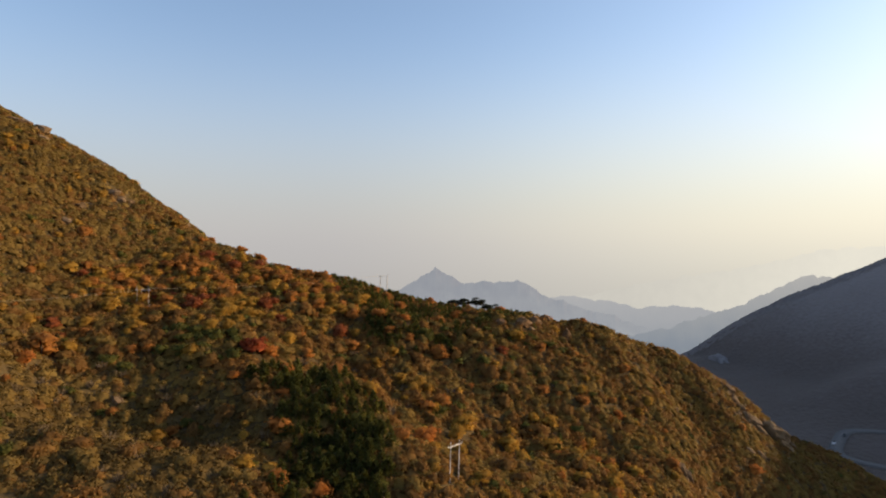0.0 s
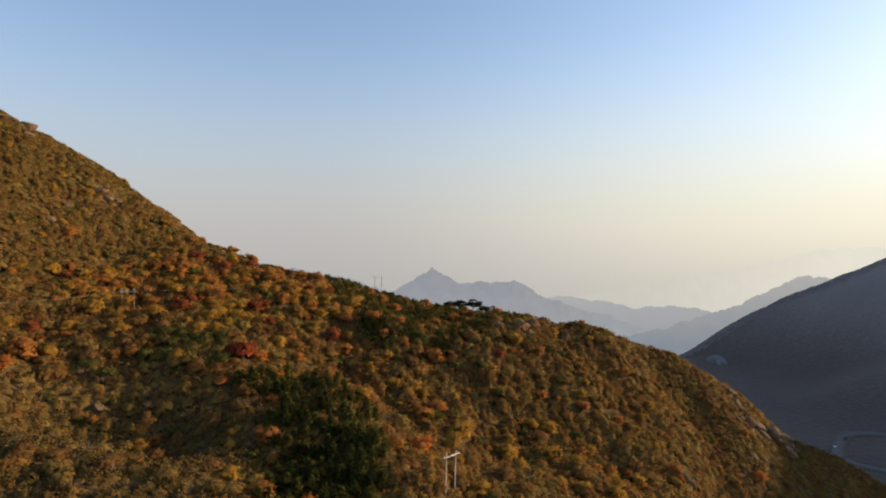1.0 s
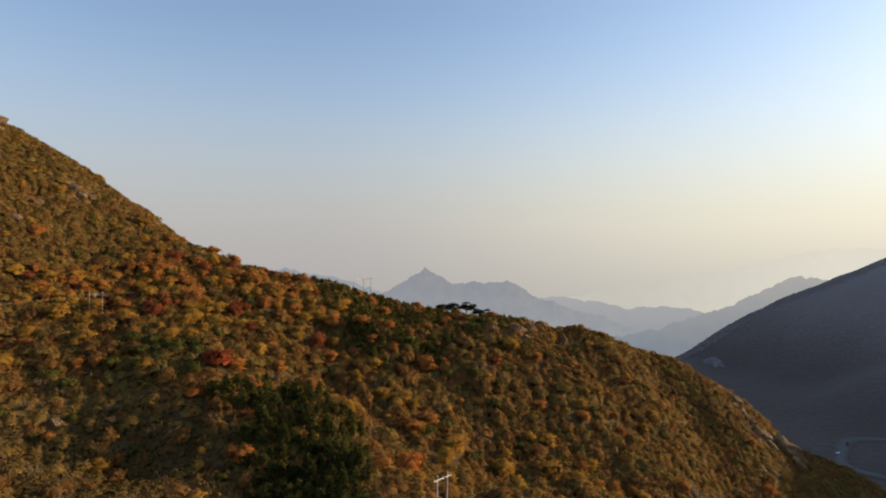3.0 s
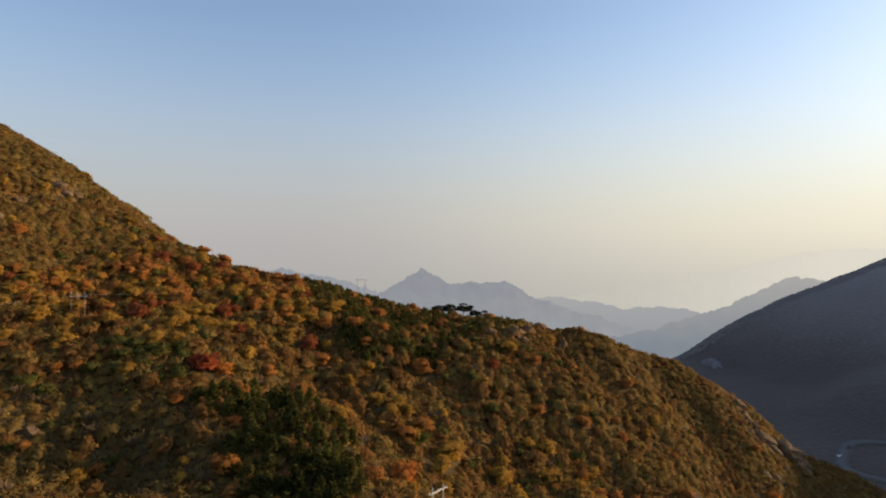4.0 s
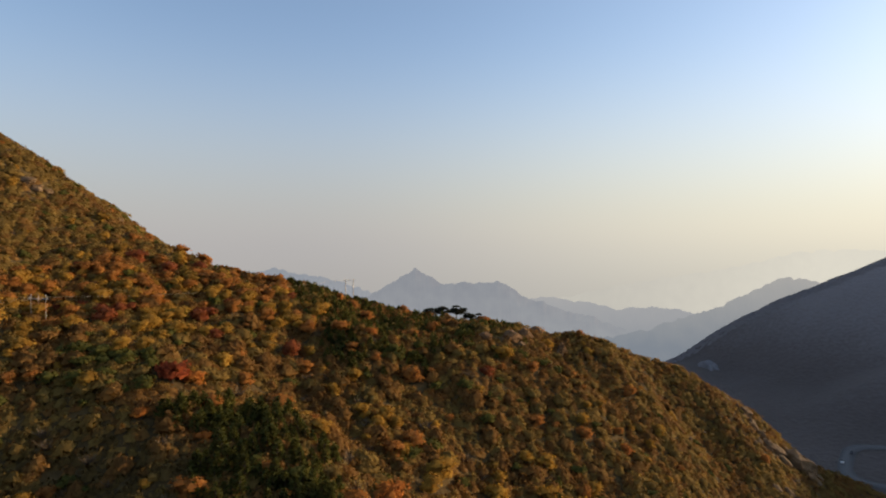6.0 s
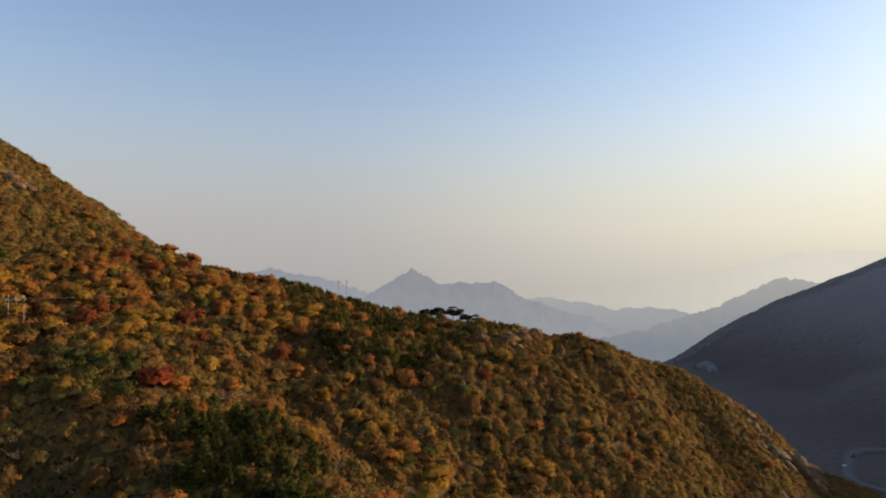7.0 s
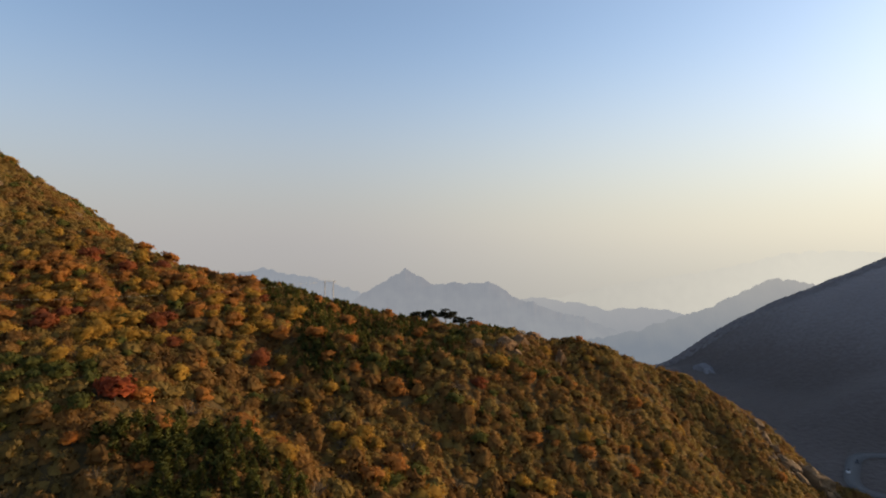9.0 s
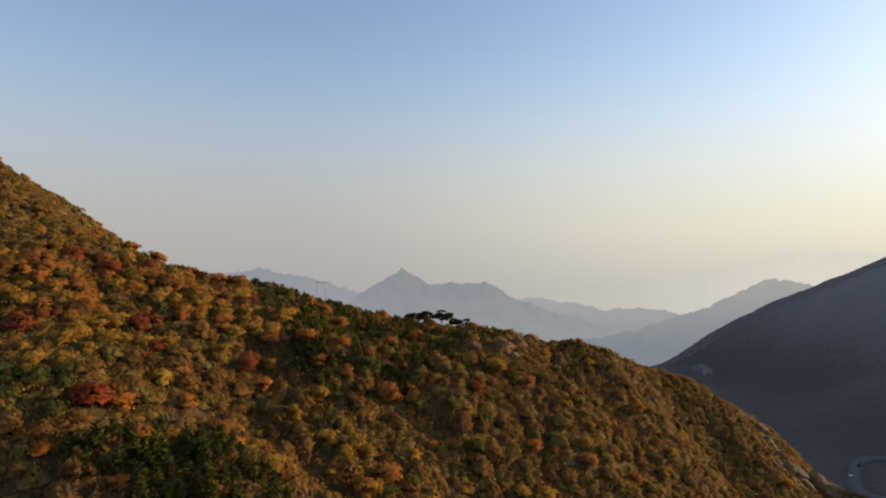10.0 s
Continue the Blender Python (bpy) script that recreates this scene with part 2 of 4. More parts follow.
def ridge_land(x, y, xs, ys, zs, front, back, crest, flat_from=1e9):
    d = smooth_between(x, xs, ys) - y
    ease = np.sqrt(d * d + crest * crest) - crest
    run = np.where(ease > flat_from, flat_from + 0.45 * (ease - flat_from), ease)
    return smooth_between(x, xs, zs) - np.where(d > 0, front, back) * run


def hill(x, y):
    s = np.interp(x, SX, SV)
    back = np.interp(x, [-300, -110, -60, 0, 120], [0.5, 0.4, 0.45, 0.4, 0.5])
    return ridge_land(x, y, RX, RY, RZ, s, back, 6.0, 95.0)


def land(x, y):
    x, y = np.asarray(x, float), np.asarray(y, float)
    near = hill(x, y)
    far = soft_max(ridge_land(x, y, MX, MY, MZ, np.interp(x, [290, 400], [0.2, 0.36]), 0.7, 12.0), ridge_land(x, y, FX, FY, FZ, 0.45, 0.4, 8.0), 5.0)
    valley = -123 - 0.3 * np.maximum(y - 660, 0)
    fade = np.clip((x + 900) / 200, 0, 1) * np.clip((1300 - y) / 300, 0, 1)
    for bx, by, wide, up in SPURS + HOLLOWS:
        near = near + up * np.exp(-((x - bx) ** 2 + (y - by) ** 2) / wide ** 2)
    east = ridge_land(y, x, EY, EX, EZ, 1.0, 0.6, 12.0)
    z = soft_max(soft_max(near * fade - 3000 * (1 - fade), soft_max(far, east, 4.0), 6.0), valley, 10.0)
    up = np.clip((z + 122) / 20, 0, 1)
    return EYE + z + up * np.where(y > 420, 0.5, 1.0) * (1.1 * waves(x, y, SWELL) + 0.35 * waves(x, y, RIPPLE))


def mesh_of(name, verts, faces, mat, smooth=False, normals=None):
    me = bpy.data.meshes.new(name)
    verts, faces = np.asarray(verts, np.float32), np.asarray(faces, np.int32)
    n = faces.shape[1]
    me.vertices.add(len(verts))
    me.vertices.foreach_set("co", verts.ravel())
    me.loops.add(faces.size)
    me.loops.foreach_set("vertex_index", faces.ravel())
    me.polygons.add(len(faces))
    me.polygons.foreach_set("loop_start", np.arange(0, faces.size, n, dtype=np.int32))
    me.polygons.foreach_set("loop_total", np.full(len(faces), n, np.int32))
    if smooth or normals is not None:
        me.polygons.foreach_set("use_smooth", np.ones(len(faces), bool))
    me.update(calc_edges=True)
    if normals is not None:
        me.attributes.new("custom_normal", "FLOAT_VECTOR", "POINT").data.foreach_set("vector", np.asarray(normals, np.float32).ravel())
    me.materials.append(mat)
    return me


def graded(lo, hi, step, far_lo, far_hi):
    mid = list(np.arange(lo, hi + 0.1, step))
    out, s = mid[-1], step
    while out < far_hi:
        s *= 1.09
        out += s
        mid.append(out)
    out, s, left = mid[0], step, []
    while out > far_lo:
        s *= 1.09
        out -= s
        left.append(out)
    return np.array(left[::-1] + mid)


def grid_faces(nx, ny):
    i = np.arange(nx * ny).reshape(ny, nx)
    return np.stack([i[:-1, :-1], i[:-1, 1:], i[1:, 1:], i[1:, :-1]], -1).reshape(-1, 4)


gx = graded(-260, 560, 4.0, -4900, 4900)
gy = np.concatenate([graded(90, 330, 3.0, -2500, 331)[:-1], graded(336, 880, 6.0, 335, 4900)[1:]])
X, Y = np.meshgrid(gx, gy)
ground = new("ground", mesh_of("ground", np.stack([X, Y, land(X, Y)], -1).reshape(-1, 3), grid_faces(len(gx), len(gy)), GROUND, True))
cx, cy = X[:-1, :-1], Y[:-1, :-1]
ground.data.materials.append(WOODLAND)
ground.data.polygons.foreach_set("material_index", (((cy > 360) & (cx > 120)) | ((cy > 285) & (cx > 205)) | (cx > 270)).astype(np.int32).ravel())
tagged(ground, "dry brown hillside earth and grass sloping into a shaded valley", "ground", kind="structure")


# ---- far ranges in the haze ----
def far_range(name, label, corners, y, depth, low, high, glow, rough, seed, across=False):
    """corners: x and height (from the eye) per metre of distance along the crest."""
    cs = np.array(corners)
    rng = np.random.RandomState(seed)
    xs = np.linspace(cs[0, 0], cs[-1, 0], 420)
    top = np.interp(xs, cs[:, 0], cs[:, 1])
    ks = np.exp(rng.uniform(math.log(90), math.log(1400), 26))
    ph = rng.uniform(0, 6.28, 26)
    crag = sum(np.sin(k * xs + p) / k ** 0.75 for k, p in zip(ks, ph)) * 60 ** 0.75 / 5
    crest = (top + rough * crag) * y
    rows = np.linspace(-1, 1, 25)
    xx, rr = np.meshgrid(xs, rows)
    spur = sum(np.sin(k * xx * 0.35 + p + 4 * rr) / k ** 0.6 for k, p in zip(ks, ph)) * 60 ** 0.6 / 5
    fall = np.abs(rr) ** 0.85
    z = np.broadcast_to(crest, xx.shape) - fall * max(0.55 * depth, 0.21 * y) + spur * fall * (1 - fall) * 0.22 * depth
    yy = y + rr * depth + spur * fall * 0.1 * depth
    verts = np.stack([xx * y, yy, EYE + z], -1).reshape(-1, 3)
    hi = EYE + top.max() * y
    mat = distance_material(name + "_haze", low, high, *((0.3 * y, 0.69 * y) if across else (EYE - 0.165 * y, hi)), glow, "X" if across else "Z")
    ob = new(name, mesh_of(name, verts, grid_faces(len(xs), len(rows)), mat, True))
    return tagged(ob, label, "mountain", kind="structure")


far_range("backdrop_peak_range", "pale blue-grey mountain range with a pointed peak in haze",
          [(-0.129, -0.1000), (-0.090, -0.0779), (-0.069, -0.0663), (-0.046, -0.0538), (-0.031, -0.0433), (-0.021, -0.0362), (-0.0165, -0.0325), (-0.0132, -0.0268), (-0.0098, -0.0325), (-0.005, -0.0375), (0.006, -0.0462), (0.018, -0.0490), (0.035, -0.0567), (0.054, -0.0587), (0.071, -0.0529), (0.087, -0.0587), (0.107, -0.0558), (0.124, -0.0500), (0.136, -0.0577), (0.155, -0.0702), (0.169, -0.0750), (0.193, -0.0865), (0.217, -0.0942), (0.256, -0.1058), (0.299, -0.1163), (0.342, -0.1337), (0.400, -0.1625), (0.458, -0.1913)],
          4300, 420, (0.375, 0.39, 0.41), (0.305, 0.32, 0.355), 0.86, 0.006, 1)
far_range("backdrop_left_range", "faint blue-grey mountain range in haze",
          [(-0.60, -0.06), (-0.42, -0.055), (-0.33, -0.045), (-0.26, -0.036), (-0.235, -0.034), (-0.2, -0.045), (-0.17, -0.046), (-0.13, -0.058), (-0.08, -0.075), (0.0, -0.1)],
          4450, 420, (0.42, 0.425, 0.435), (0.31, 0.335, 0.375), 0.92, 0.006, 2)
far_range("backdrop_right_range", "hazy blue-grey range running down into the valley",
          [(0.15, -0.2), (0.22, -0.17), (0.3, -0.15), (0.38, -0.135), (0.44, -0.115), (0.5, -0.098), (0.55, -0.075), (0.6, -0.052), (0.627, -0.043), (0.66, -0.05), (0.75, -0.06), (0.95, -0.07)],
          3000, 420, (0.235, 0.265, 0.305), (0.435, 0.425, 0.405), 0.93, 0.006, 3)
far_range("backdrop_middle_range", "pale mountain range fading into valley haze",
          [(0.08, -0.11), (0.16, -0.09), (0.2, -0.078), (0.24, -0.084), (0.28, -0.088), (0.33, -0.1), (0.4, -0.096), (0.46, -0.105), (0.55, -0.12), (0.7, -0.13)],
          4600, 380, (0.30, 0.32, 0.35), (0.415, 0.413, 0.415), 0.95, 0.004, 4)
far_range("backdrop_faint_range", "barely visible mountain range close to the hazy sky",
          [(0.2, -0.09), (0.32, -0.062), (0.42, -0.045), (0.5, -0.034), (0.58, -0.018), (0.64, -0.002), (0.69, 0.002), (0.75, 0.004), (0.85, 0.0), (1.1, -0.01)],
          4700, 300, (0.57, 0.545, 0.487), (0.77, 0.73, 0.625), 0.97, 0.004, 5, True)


# ---- plants ----
def cards(rng, centres, normals, sizes, jitter=0.4):
    """Small four-cornered leaf clumps, each turned mostly outwards."""
    n = normals + jitter * rng.normal(size=normals.shape)
    n /= np.linalg.norm(n, axis=1, keepdims=True)
    t = np.cross(n, rng.normal(size=n.shape))
    t /= np.linalg.norm(t, axis=1, keepdims=True)
    b = np.cross(n, t)
    s = sizes[:, None]
    k = rng.uniform(0.7, 1.35, (3, len(n), 1))
    v = np.stack([centres + s * t * k[0], centres + s * (0.85 * b - 0.5 * t) * k[1], centres - s * (0.85 * b + 0.5 * t) * k[2]], 1)
    return v.reshape(-1, 3), np.arange(len(n) * 3).reshape(-1, 3)


def unit(v):
    return v / np.maximum(np.linalg.norm(v, axis=-1, keepdims=True), 1e-6)


def crown_normals(v, f, up=0.75):
    """Leaves shade as the rounded mass that they form: half the crown's swell, half their own lie."""
    n = f.shape[1]
    c = v[f.ravel()].reshape(-1, n, 3)
    own = np.repeat(unit(np.cross(c[:, 1] - c[:, 0], c[:, 2] - c[:, 0])), n, 0)
    mass = unit((v - [0, 0, 0.25 * v[:, 2].max()]) * [1, 1, 1.1])
    mass = unit(mass * 0.75 + [0, 0, up])
    return unit((0.62 + 0.1 * up) * mass + 0.32 * own)


def wood_crown(seed):
    """The uneven canopy of one tree in a far wood, 1 in radius."""
    rng = np.random.RandomState(seed)
    sides = 7
    v = [(0.1 * rng.normal(), 0.1 * rng.normal(), rng.uniform(0.6, 0.85))]
    for r, z in ((0.5, 0.55), (1.0, 0.0)):
        for k in range(sides):
            a = 6.283 * (k + rng.uniform(-0.3, 0.3)) / sides
            q = r * rng.uniform(0.75, 1.25)
            v.append((q * math.cos(a), q * math.sin(a), z + rng.uniform(-0.13, 0.13)))
    f = [(0, 1 + k, 1 + (k + 1) % sides) for k in range(sides)]
    for k in range(sides):
        n = (k + 1) % sides
        f += [(1 + k, 1 + sides + k, 1 + sides + n), (1 + k, 1 + sides + n, 1 + n)]
    return np.array(v), np.array(f)


OCTA = np.array([(0, 1, 4), (1, 2, 4), (2, 3, 4), (3, 0, 4), (1, 0, 5), (2, 1, 5), (3, 2, 5), (0, 3, 5)])


def bush_crown(seed, count, tall=0.9, base=0.05, lobes=11, size=0.118, core="lobes"):
    """A lobed crown about 1 in radius: a dense heart of foliage in a coat of single leaf clumps."""
    rng = np.random.RandomState(seed)
    a = rng.uniform(0, 6.28, lobes)
    r = rng.uniform(0.1, 0.56, lobes)
    c = np.stack([r * np.cos(a), r * np.sin(a), base + tall * rng.uniform(0.12, 0.85, lobes)], 1)
    c[0] = (0, 0, base + tall * 0.75)
    rad = rng.uniform(0.36, 0.6, lobes)
    pick = rng.randint(0, lobes, count)
    n = rng.normal(size=(count, 3))
    n[:, 2] = np.abs(n[:, 2]) * 0.9 - 0.3
    n /= np.linalg.norm(n, axis=1, keepdims=True)
    p = c[pick] + n * (rad[pick] * rng.uniform(0.6, 1.2, count))[:, None] * [1, 1, 0.75]
    p[:, 2] = np.maximum(p[:, 2], 0.02)
    leaves = cards(rng, p, n, size * rng.uniform(0.55, 1.25, count), 0.6)
    if not core:
        return leaves
    if core == "dome":
        v, f = wood_crown(seed)
        inner = (v * [0.85, 0.85, tall * 0.8])[f.ravel()]
    else:
        knob = np.array([(1, 0, 0), (0, 1, 0), (-1, 0, 0), (0, -1, 0), (0, 0, 1), (0, 0, -1)], float)
        inner = np.concatenate([((c[k] + knob * rad[k] * 0.82 * [1, 1, 0.75])[OCTA.ravel()]) for k in range(lobes)])
    both = np.concatenate([inner, leaves[0]])
    return both, np.arange(len(both)).reshape(-1, 3)


def pine_crown(seed, count=420):
    """A cone of upswept tiers, 1 in radius and about 2.6 high."""
    rng = np.random.RandomState(seed)
    h = 2.5
    u = rng.uniform(0.0, 1, count) ** 0.7
    z = h * (0.04 + 0.96 * (1 - u))
    a = rng.uniform(0, 6.28, count)
    whorl = 0.62 + 0.38 * np.abs(np.sin(z * 7.5))
    rr = (0.88 * u ** 0.85 + 0.03) * rng.uniform(0.35, 1.05, count) ** 0.6 * whorl
    tip = np.stack([np.cos(a), np.sin(a), np.full(count, 0.75)], 1) + 0.3 * rng.normal(size=(count, 3))
    tip *= (rng.uniform(0.2, 0.36, count) / np.linalg.norm(tip, axis=1))[:, None]
    p = np.stack([rr * np.cos(a), rr * np.sin(a), z], 1)
    side = np.cross(tip, rng.normal(size=(count, 3)))
    side *= (rng.uniform(0.05, 0.10, count) / np.linalg.norm(side, axis=1))[:, None]
    v = np.stack([p - side - 0.4 * tip, p + side - 0.4 * tip, p + 0.8 * tip], 1)
    return v.reshape(-1, 3), np.arange(count * 3).reshape(-1, 3)


def twig_crown(seed, count=90):
    """Leafless stems fanning out: thin slivers."""
    rng = np.random.RandomState(seed)
    a, lean = rng.uniform(0, 6.28, count), rng.uniform(0.1, 0.9, count)
    d = np.stack([lean * np.cos(a), lean * np.sin(a), rng.uniform(0.6, 1.1, count)], 1)
    start = d * rng.uniform(0, 0.55, count)[:, None]
    end = start + (d + 0.25 * rng.normal(size=d.shape)) * rng.uniform(0.4, 0.8, count)[:, None]
    side = np.cross(d, rng.normal(size=d.shape))
    side *= 0.032 / np.linalg.norm(side, axis=1, keepdims=True)
    v = np.stack([start - side, start + side, end + side * 0.5, end - side * 0.5], 1).reshape(-1, 3)
    return v, np.arange(count * 4).reshape(-1, 4)


def trunk_shape(seed, height, radius, limbs=4):
    """A tapered stem with a few limbs, six-sided."""
    rng = np.random.RandomState(seed)
    verts, faces = [], []

    def limb(p, q, r0, r1):
        k = len(verts)
        ax = Vector(q) - Vector(p)
        s = ax.orthogonal().normalized()
        t = ax.normalized().cross(s)
        for c, r in ((p, r0), (q, r1)):
            for j in range(6):
                w = j * math.pi / 3
                verts.append(Vector(c) + r * (math.cos(w) * s + math.sin(w) * t))
        for j in range(6):
            faces.append((k + j, k + (j + 1) % 6, k + 6 + (j + 1) % 6, k + 6 + j))

    top = (0.08 * rng.normal(), 0.08 * rng.normal(), height)
    limb((0, 0, -0.25), top, radius, radius * 0.5)
    for j in range(limbs):
        w = j * 6.28 / limbs + rng.uniform(0, 1)
        z0 = height * rng.uniform(0.35, 0.9)
        limb((0, 0, z0), (0.5 * math.cos(w), 0.5 * math.sin(w), z0 + rng.uniform(0.25, 0.5)), radius * 0.5, radius * 0.18)
    return np.array([tuple(v) for v in verts]), np.array(faces)


KINDS = {
    # kind: (thing's name, label, category, crown builder, trunk height)
    "brown": ("oak_shrub", "brown-leaved scrub oak bush on the hillside", "bush", lambda s: bush_crown(s, 320, 0.8), 0.5),
    "olive": ("olive_bush", "olive-green fading bush on the hillside", "bush", lambda s: bush_crown(s, 310, 0.7), 0.4),
    "yellow": ("yellow_tree", "small tree with golden yellow autumn leaves", "tree", lambda s: bush_crown(s, 360, 1.2, 0.15), 0.8),
    "orange": ("orange_tree", "small tree with orange autumn leaves", "tree", lambda s: bush_crown(s, 360, 1.15, 0.15), 0.8),
    "red": ("red_tree", "small tree with deep red autumn leaves", "tree", lambda s: bush_crown(s, 380, 1.05, 0.1), 0.7),
    "green": ("green_bush", "dark green leafy bush on the slope", "bush", lambda s: bush_crown(s, 330, 1.0), 0.5),
    "pine": ("pine_tree", "young dark green pine with upswept branches", "tree", lambda s: pine_crown(s), 1.8),
    "bare": ("bare_shrub", "leafless grey-brown shrub with thin stems", "bush", lambda s: twig_crown(s), 0.3),
}
VARIANTS = 6


def category_of(kind):
    return KINDS[kind][2]


CROWNS = {k: [v[3](100 + 17 * n + 5 * j) for j in range(VARIANTS)] for n, (k, v) in enumerate(KINDS.items())}


def lighter(crown, share):
    """The same crown with fewer and larger leaf clumps."""
    v, f = crown
    n = f.shape[1]
    c = v.reshape(-1, n, 3)[: int(len(f) * share)]
    mid = c.mean(1, keepdims=True)
    c = mid + (c - mid) * share ** -0.45
    return c.reshape(-1, 3), np.arange(len(c) * n).reshape(-1, n)


LIGHT_CROWNS = {k: v if k == "bare" else [lighter(c, 0.5) for c in v] for k, v in CROWNS.items()}


def box_in(x, y, x0, x1, y0, y1, soft=6.0):
    f = lambda v, lo, hi: np.clip((v - lo) / soft + 0.5, 0, 1) * np.clip((hi - v) / soft + 0.5, 0, 1)
    return f(x, x0, x1) * f(y, y0, y1)


def within(x, y, corners, ragged):
    """1 inside the stand, with a ragged rim."""
    x = x + ragged * 0.7 * np.sin(y * 0.9 + 2 * np.sin(x * 0.5))
    y = y + ragged * 0.7 * np.sin(x * 0.8 + 2 * np.sin(y * 0.6))
    odd = np.zeros(len(x), bool)
    for (ax, ay), (bx, by) in zip(corners, corners[1:] + corners[:1]):
        odd ^= ((ay > y) != (by > y)) & (x < ax + (bx - ax) * (y - ay) / (by - ay + 1e-9))
    return odd.astype(float)


RIDGE_PINES = [(-58, 270), (-48, 252), (-44, 242), (-35, 236), (-28, 219), (-23, 206), (-11, 207), (-9, 218), (-5, 242), (9, 249), (12, 272), (-20, 278)]
MIXED_WOOD = [(-10, 248), (10, 275), (46, 268), (40, 254), (22, 227), (6, 214), (-10, 209)]
NEAR_PINES = [(-57, 167), (-51, 171), (-43, 178), (-30, 170), (-18, 165), (-14, 153), (-12, 136), (-10, 112), (-32, 112), (-36, 138), (-41, 150), (-44, 158), (-50, 161)]
GREEN_BUSHES = [(-88, 178), (-78, 185), (-66, 187), (-59, 174), (-62, 167), (-78, 166)]
GRASS_SLOPE = [(-105, 136), (-98, 156), (-90, 164), (-76, 166), (-57, 166), (-56, 158), (-70, 152), (-76, 120), (-90, 112)]
TWIG_HOLLOW = [(-82, 156), (-56, 158), (-43, 156), (-42, 138), (-38, 108), (-60, 100), (-78, 118), (-70, 144)]
ORANGE_WOOD = [(-125, 203), (-101, 243), (-53, 258), (-28, 232), (-33, 213), (-54, 206), (-90, 188), (-112, 186)]
NAMES = list(KINDS)


def mixture(x, y):
    """How likely each kind grows at a place."""
    w = np.tile(np.array([0.46, 0.32, 0.06, 0.04, 0.004, 0.06, 0.02, 0.035]), (len(x), 1))

    def patch(m, weights):
        target = np.array([weights.get(k, 0.0) for k in NAMES])
        w[:] = w * (1 - m[:, None]) + target / target.sum() * m[:, None]

    patch(box_in(x, y, -400, -112, 190, 400, 20), dict(brown=0.22, olive=0.66, yellow=0.03, orange=0.008, green=0.04, bare=0.04))
    patch(0.7 * box_in(x, y, 45, 220, 120, 270, 20), dict(brown=0.36, olive=0.43, yellow=0.025, orange=0.015, green=0.07, bare=0.1))
    patch(0.8 * box_in(x, y, 82, 220, 190, 270, 16), dict(olive=0.6, brown=0.2, bare=0.17, green=0.03))
    patch(0.6 * box_in(x, y, -14, 60, 110, 190, 10), dict(yellow=0.24, orange=0.11, brown=0.45, olive=0.16, green=0.04))
    patch(0.5 * box_in(x, y, -30, 25, 152, 208, 10), dict(brown=0.5, bare=0.2, olive=0.14, yellow=0.1, green=0.06))
    patch(0.7 * box_in(x, y, -140, -80, 95, 160, 10), dict(brown=0.27, olive=0.25, bare=0.24, yellow=0.04, green=0.2))
    patch(0.85 * within(x, y, ORANGE_WOOD, 5), dict(orange=0.32, red=0.025, yellow=0.38, brown=0.1, olive=0.13, green=0.045))
    patch(0.6 * box_in(x, y, -90, -50, 250, 275, 8), dict(pine=0.15, green=0.2, orange=0.3, brown=0.35))
    patch(0.75 * within(x, y, MIXED_WOOD, 4), dict(pine=0.42, green=0.24, olive=0.18, brown=0.14, orange=0.02))
    patch(0.97 * within(x, y, RIDGE_PINES, 3), dict(pine=0.95, orange=0.03, brown=0.02))
    patch(0.8 * within(x, y, GREEN_BUSHES, 3), dict(green=0.75, olive=0.15, yellow=0.1))
    patch(0.9 * within(x, y, GRASS_SLOPE, 4), dict(olive=0.4, bare=0.28, brown=0.17, green=0.15))
    patch(0.9 * within(x, y, TWIG_HOLLOW, 5), dict(bare=0.5, olive=0.27, brown=0.2, green=0.03))
    patch(0.95 * within(x, y, NEAR_PINES, 2.5), dict(pine=0.9, green=0.07, orange=0.01, yellow=0.02))
    return w


SIZES = dict(brown=(1.2, 3.9), olive=(1.2, 3.6), yellow=(1.3, 3.6), orange=(1.4, 3.8), red=(1.8, 3.7), green=(1.6, 3.1), pine=(1.4, 2.4), bare=(1.8, 2.8))
plant_rng = np.random.RandomState(11)


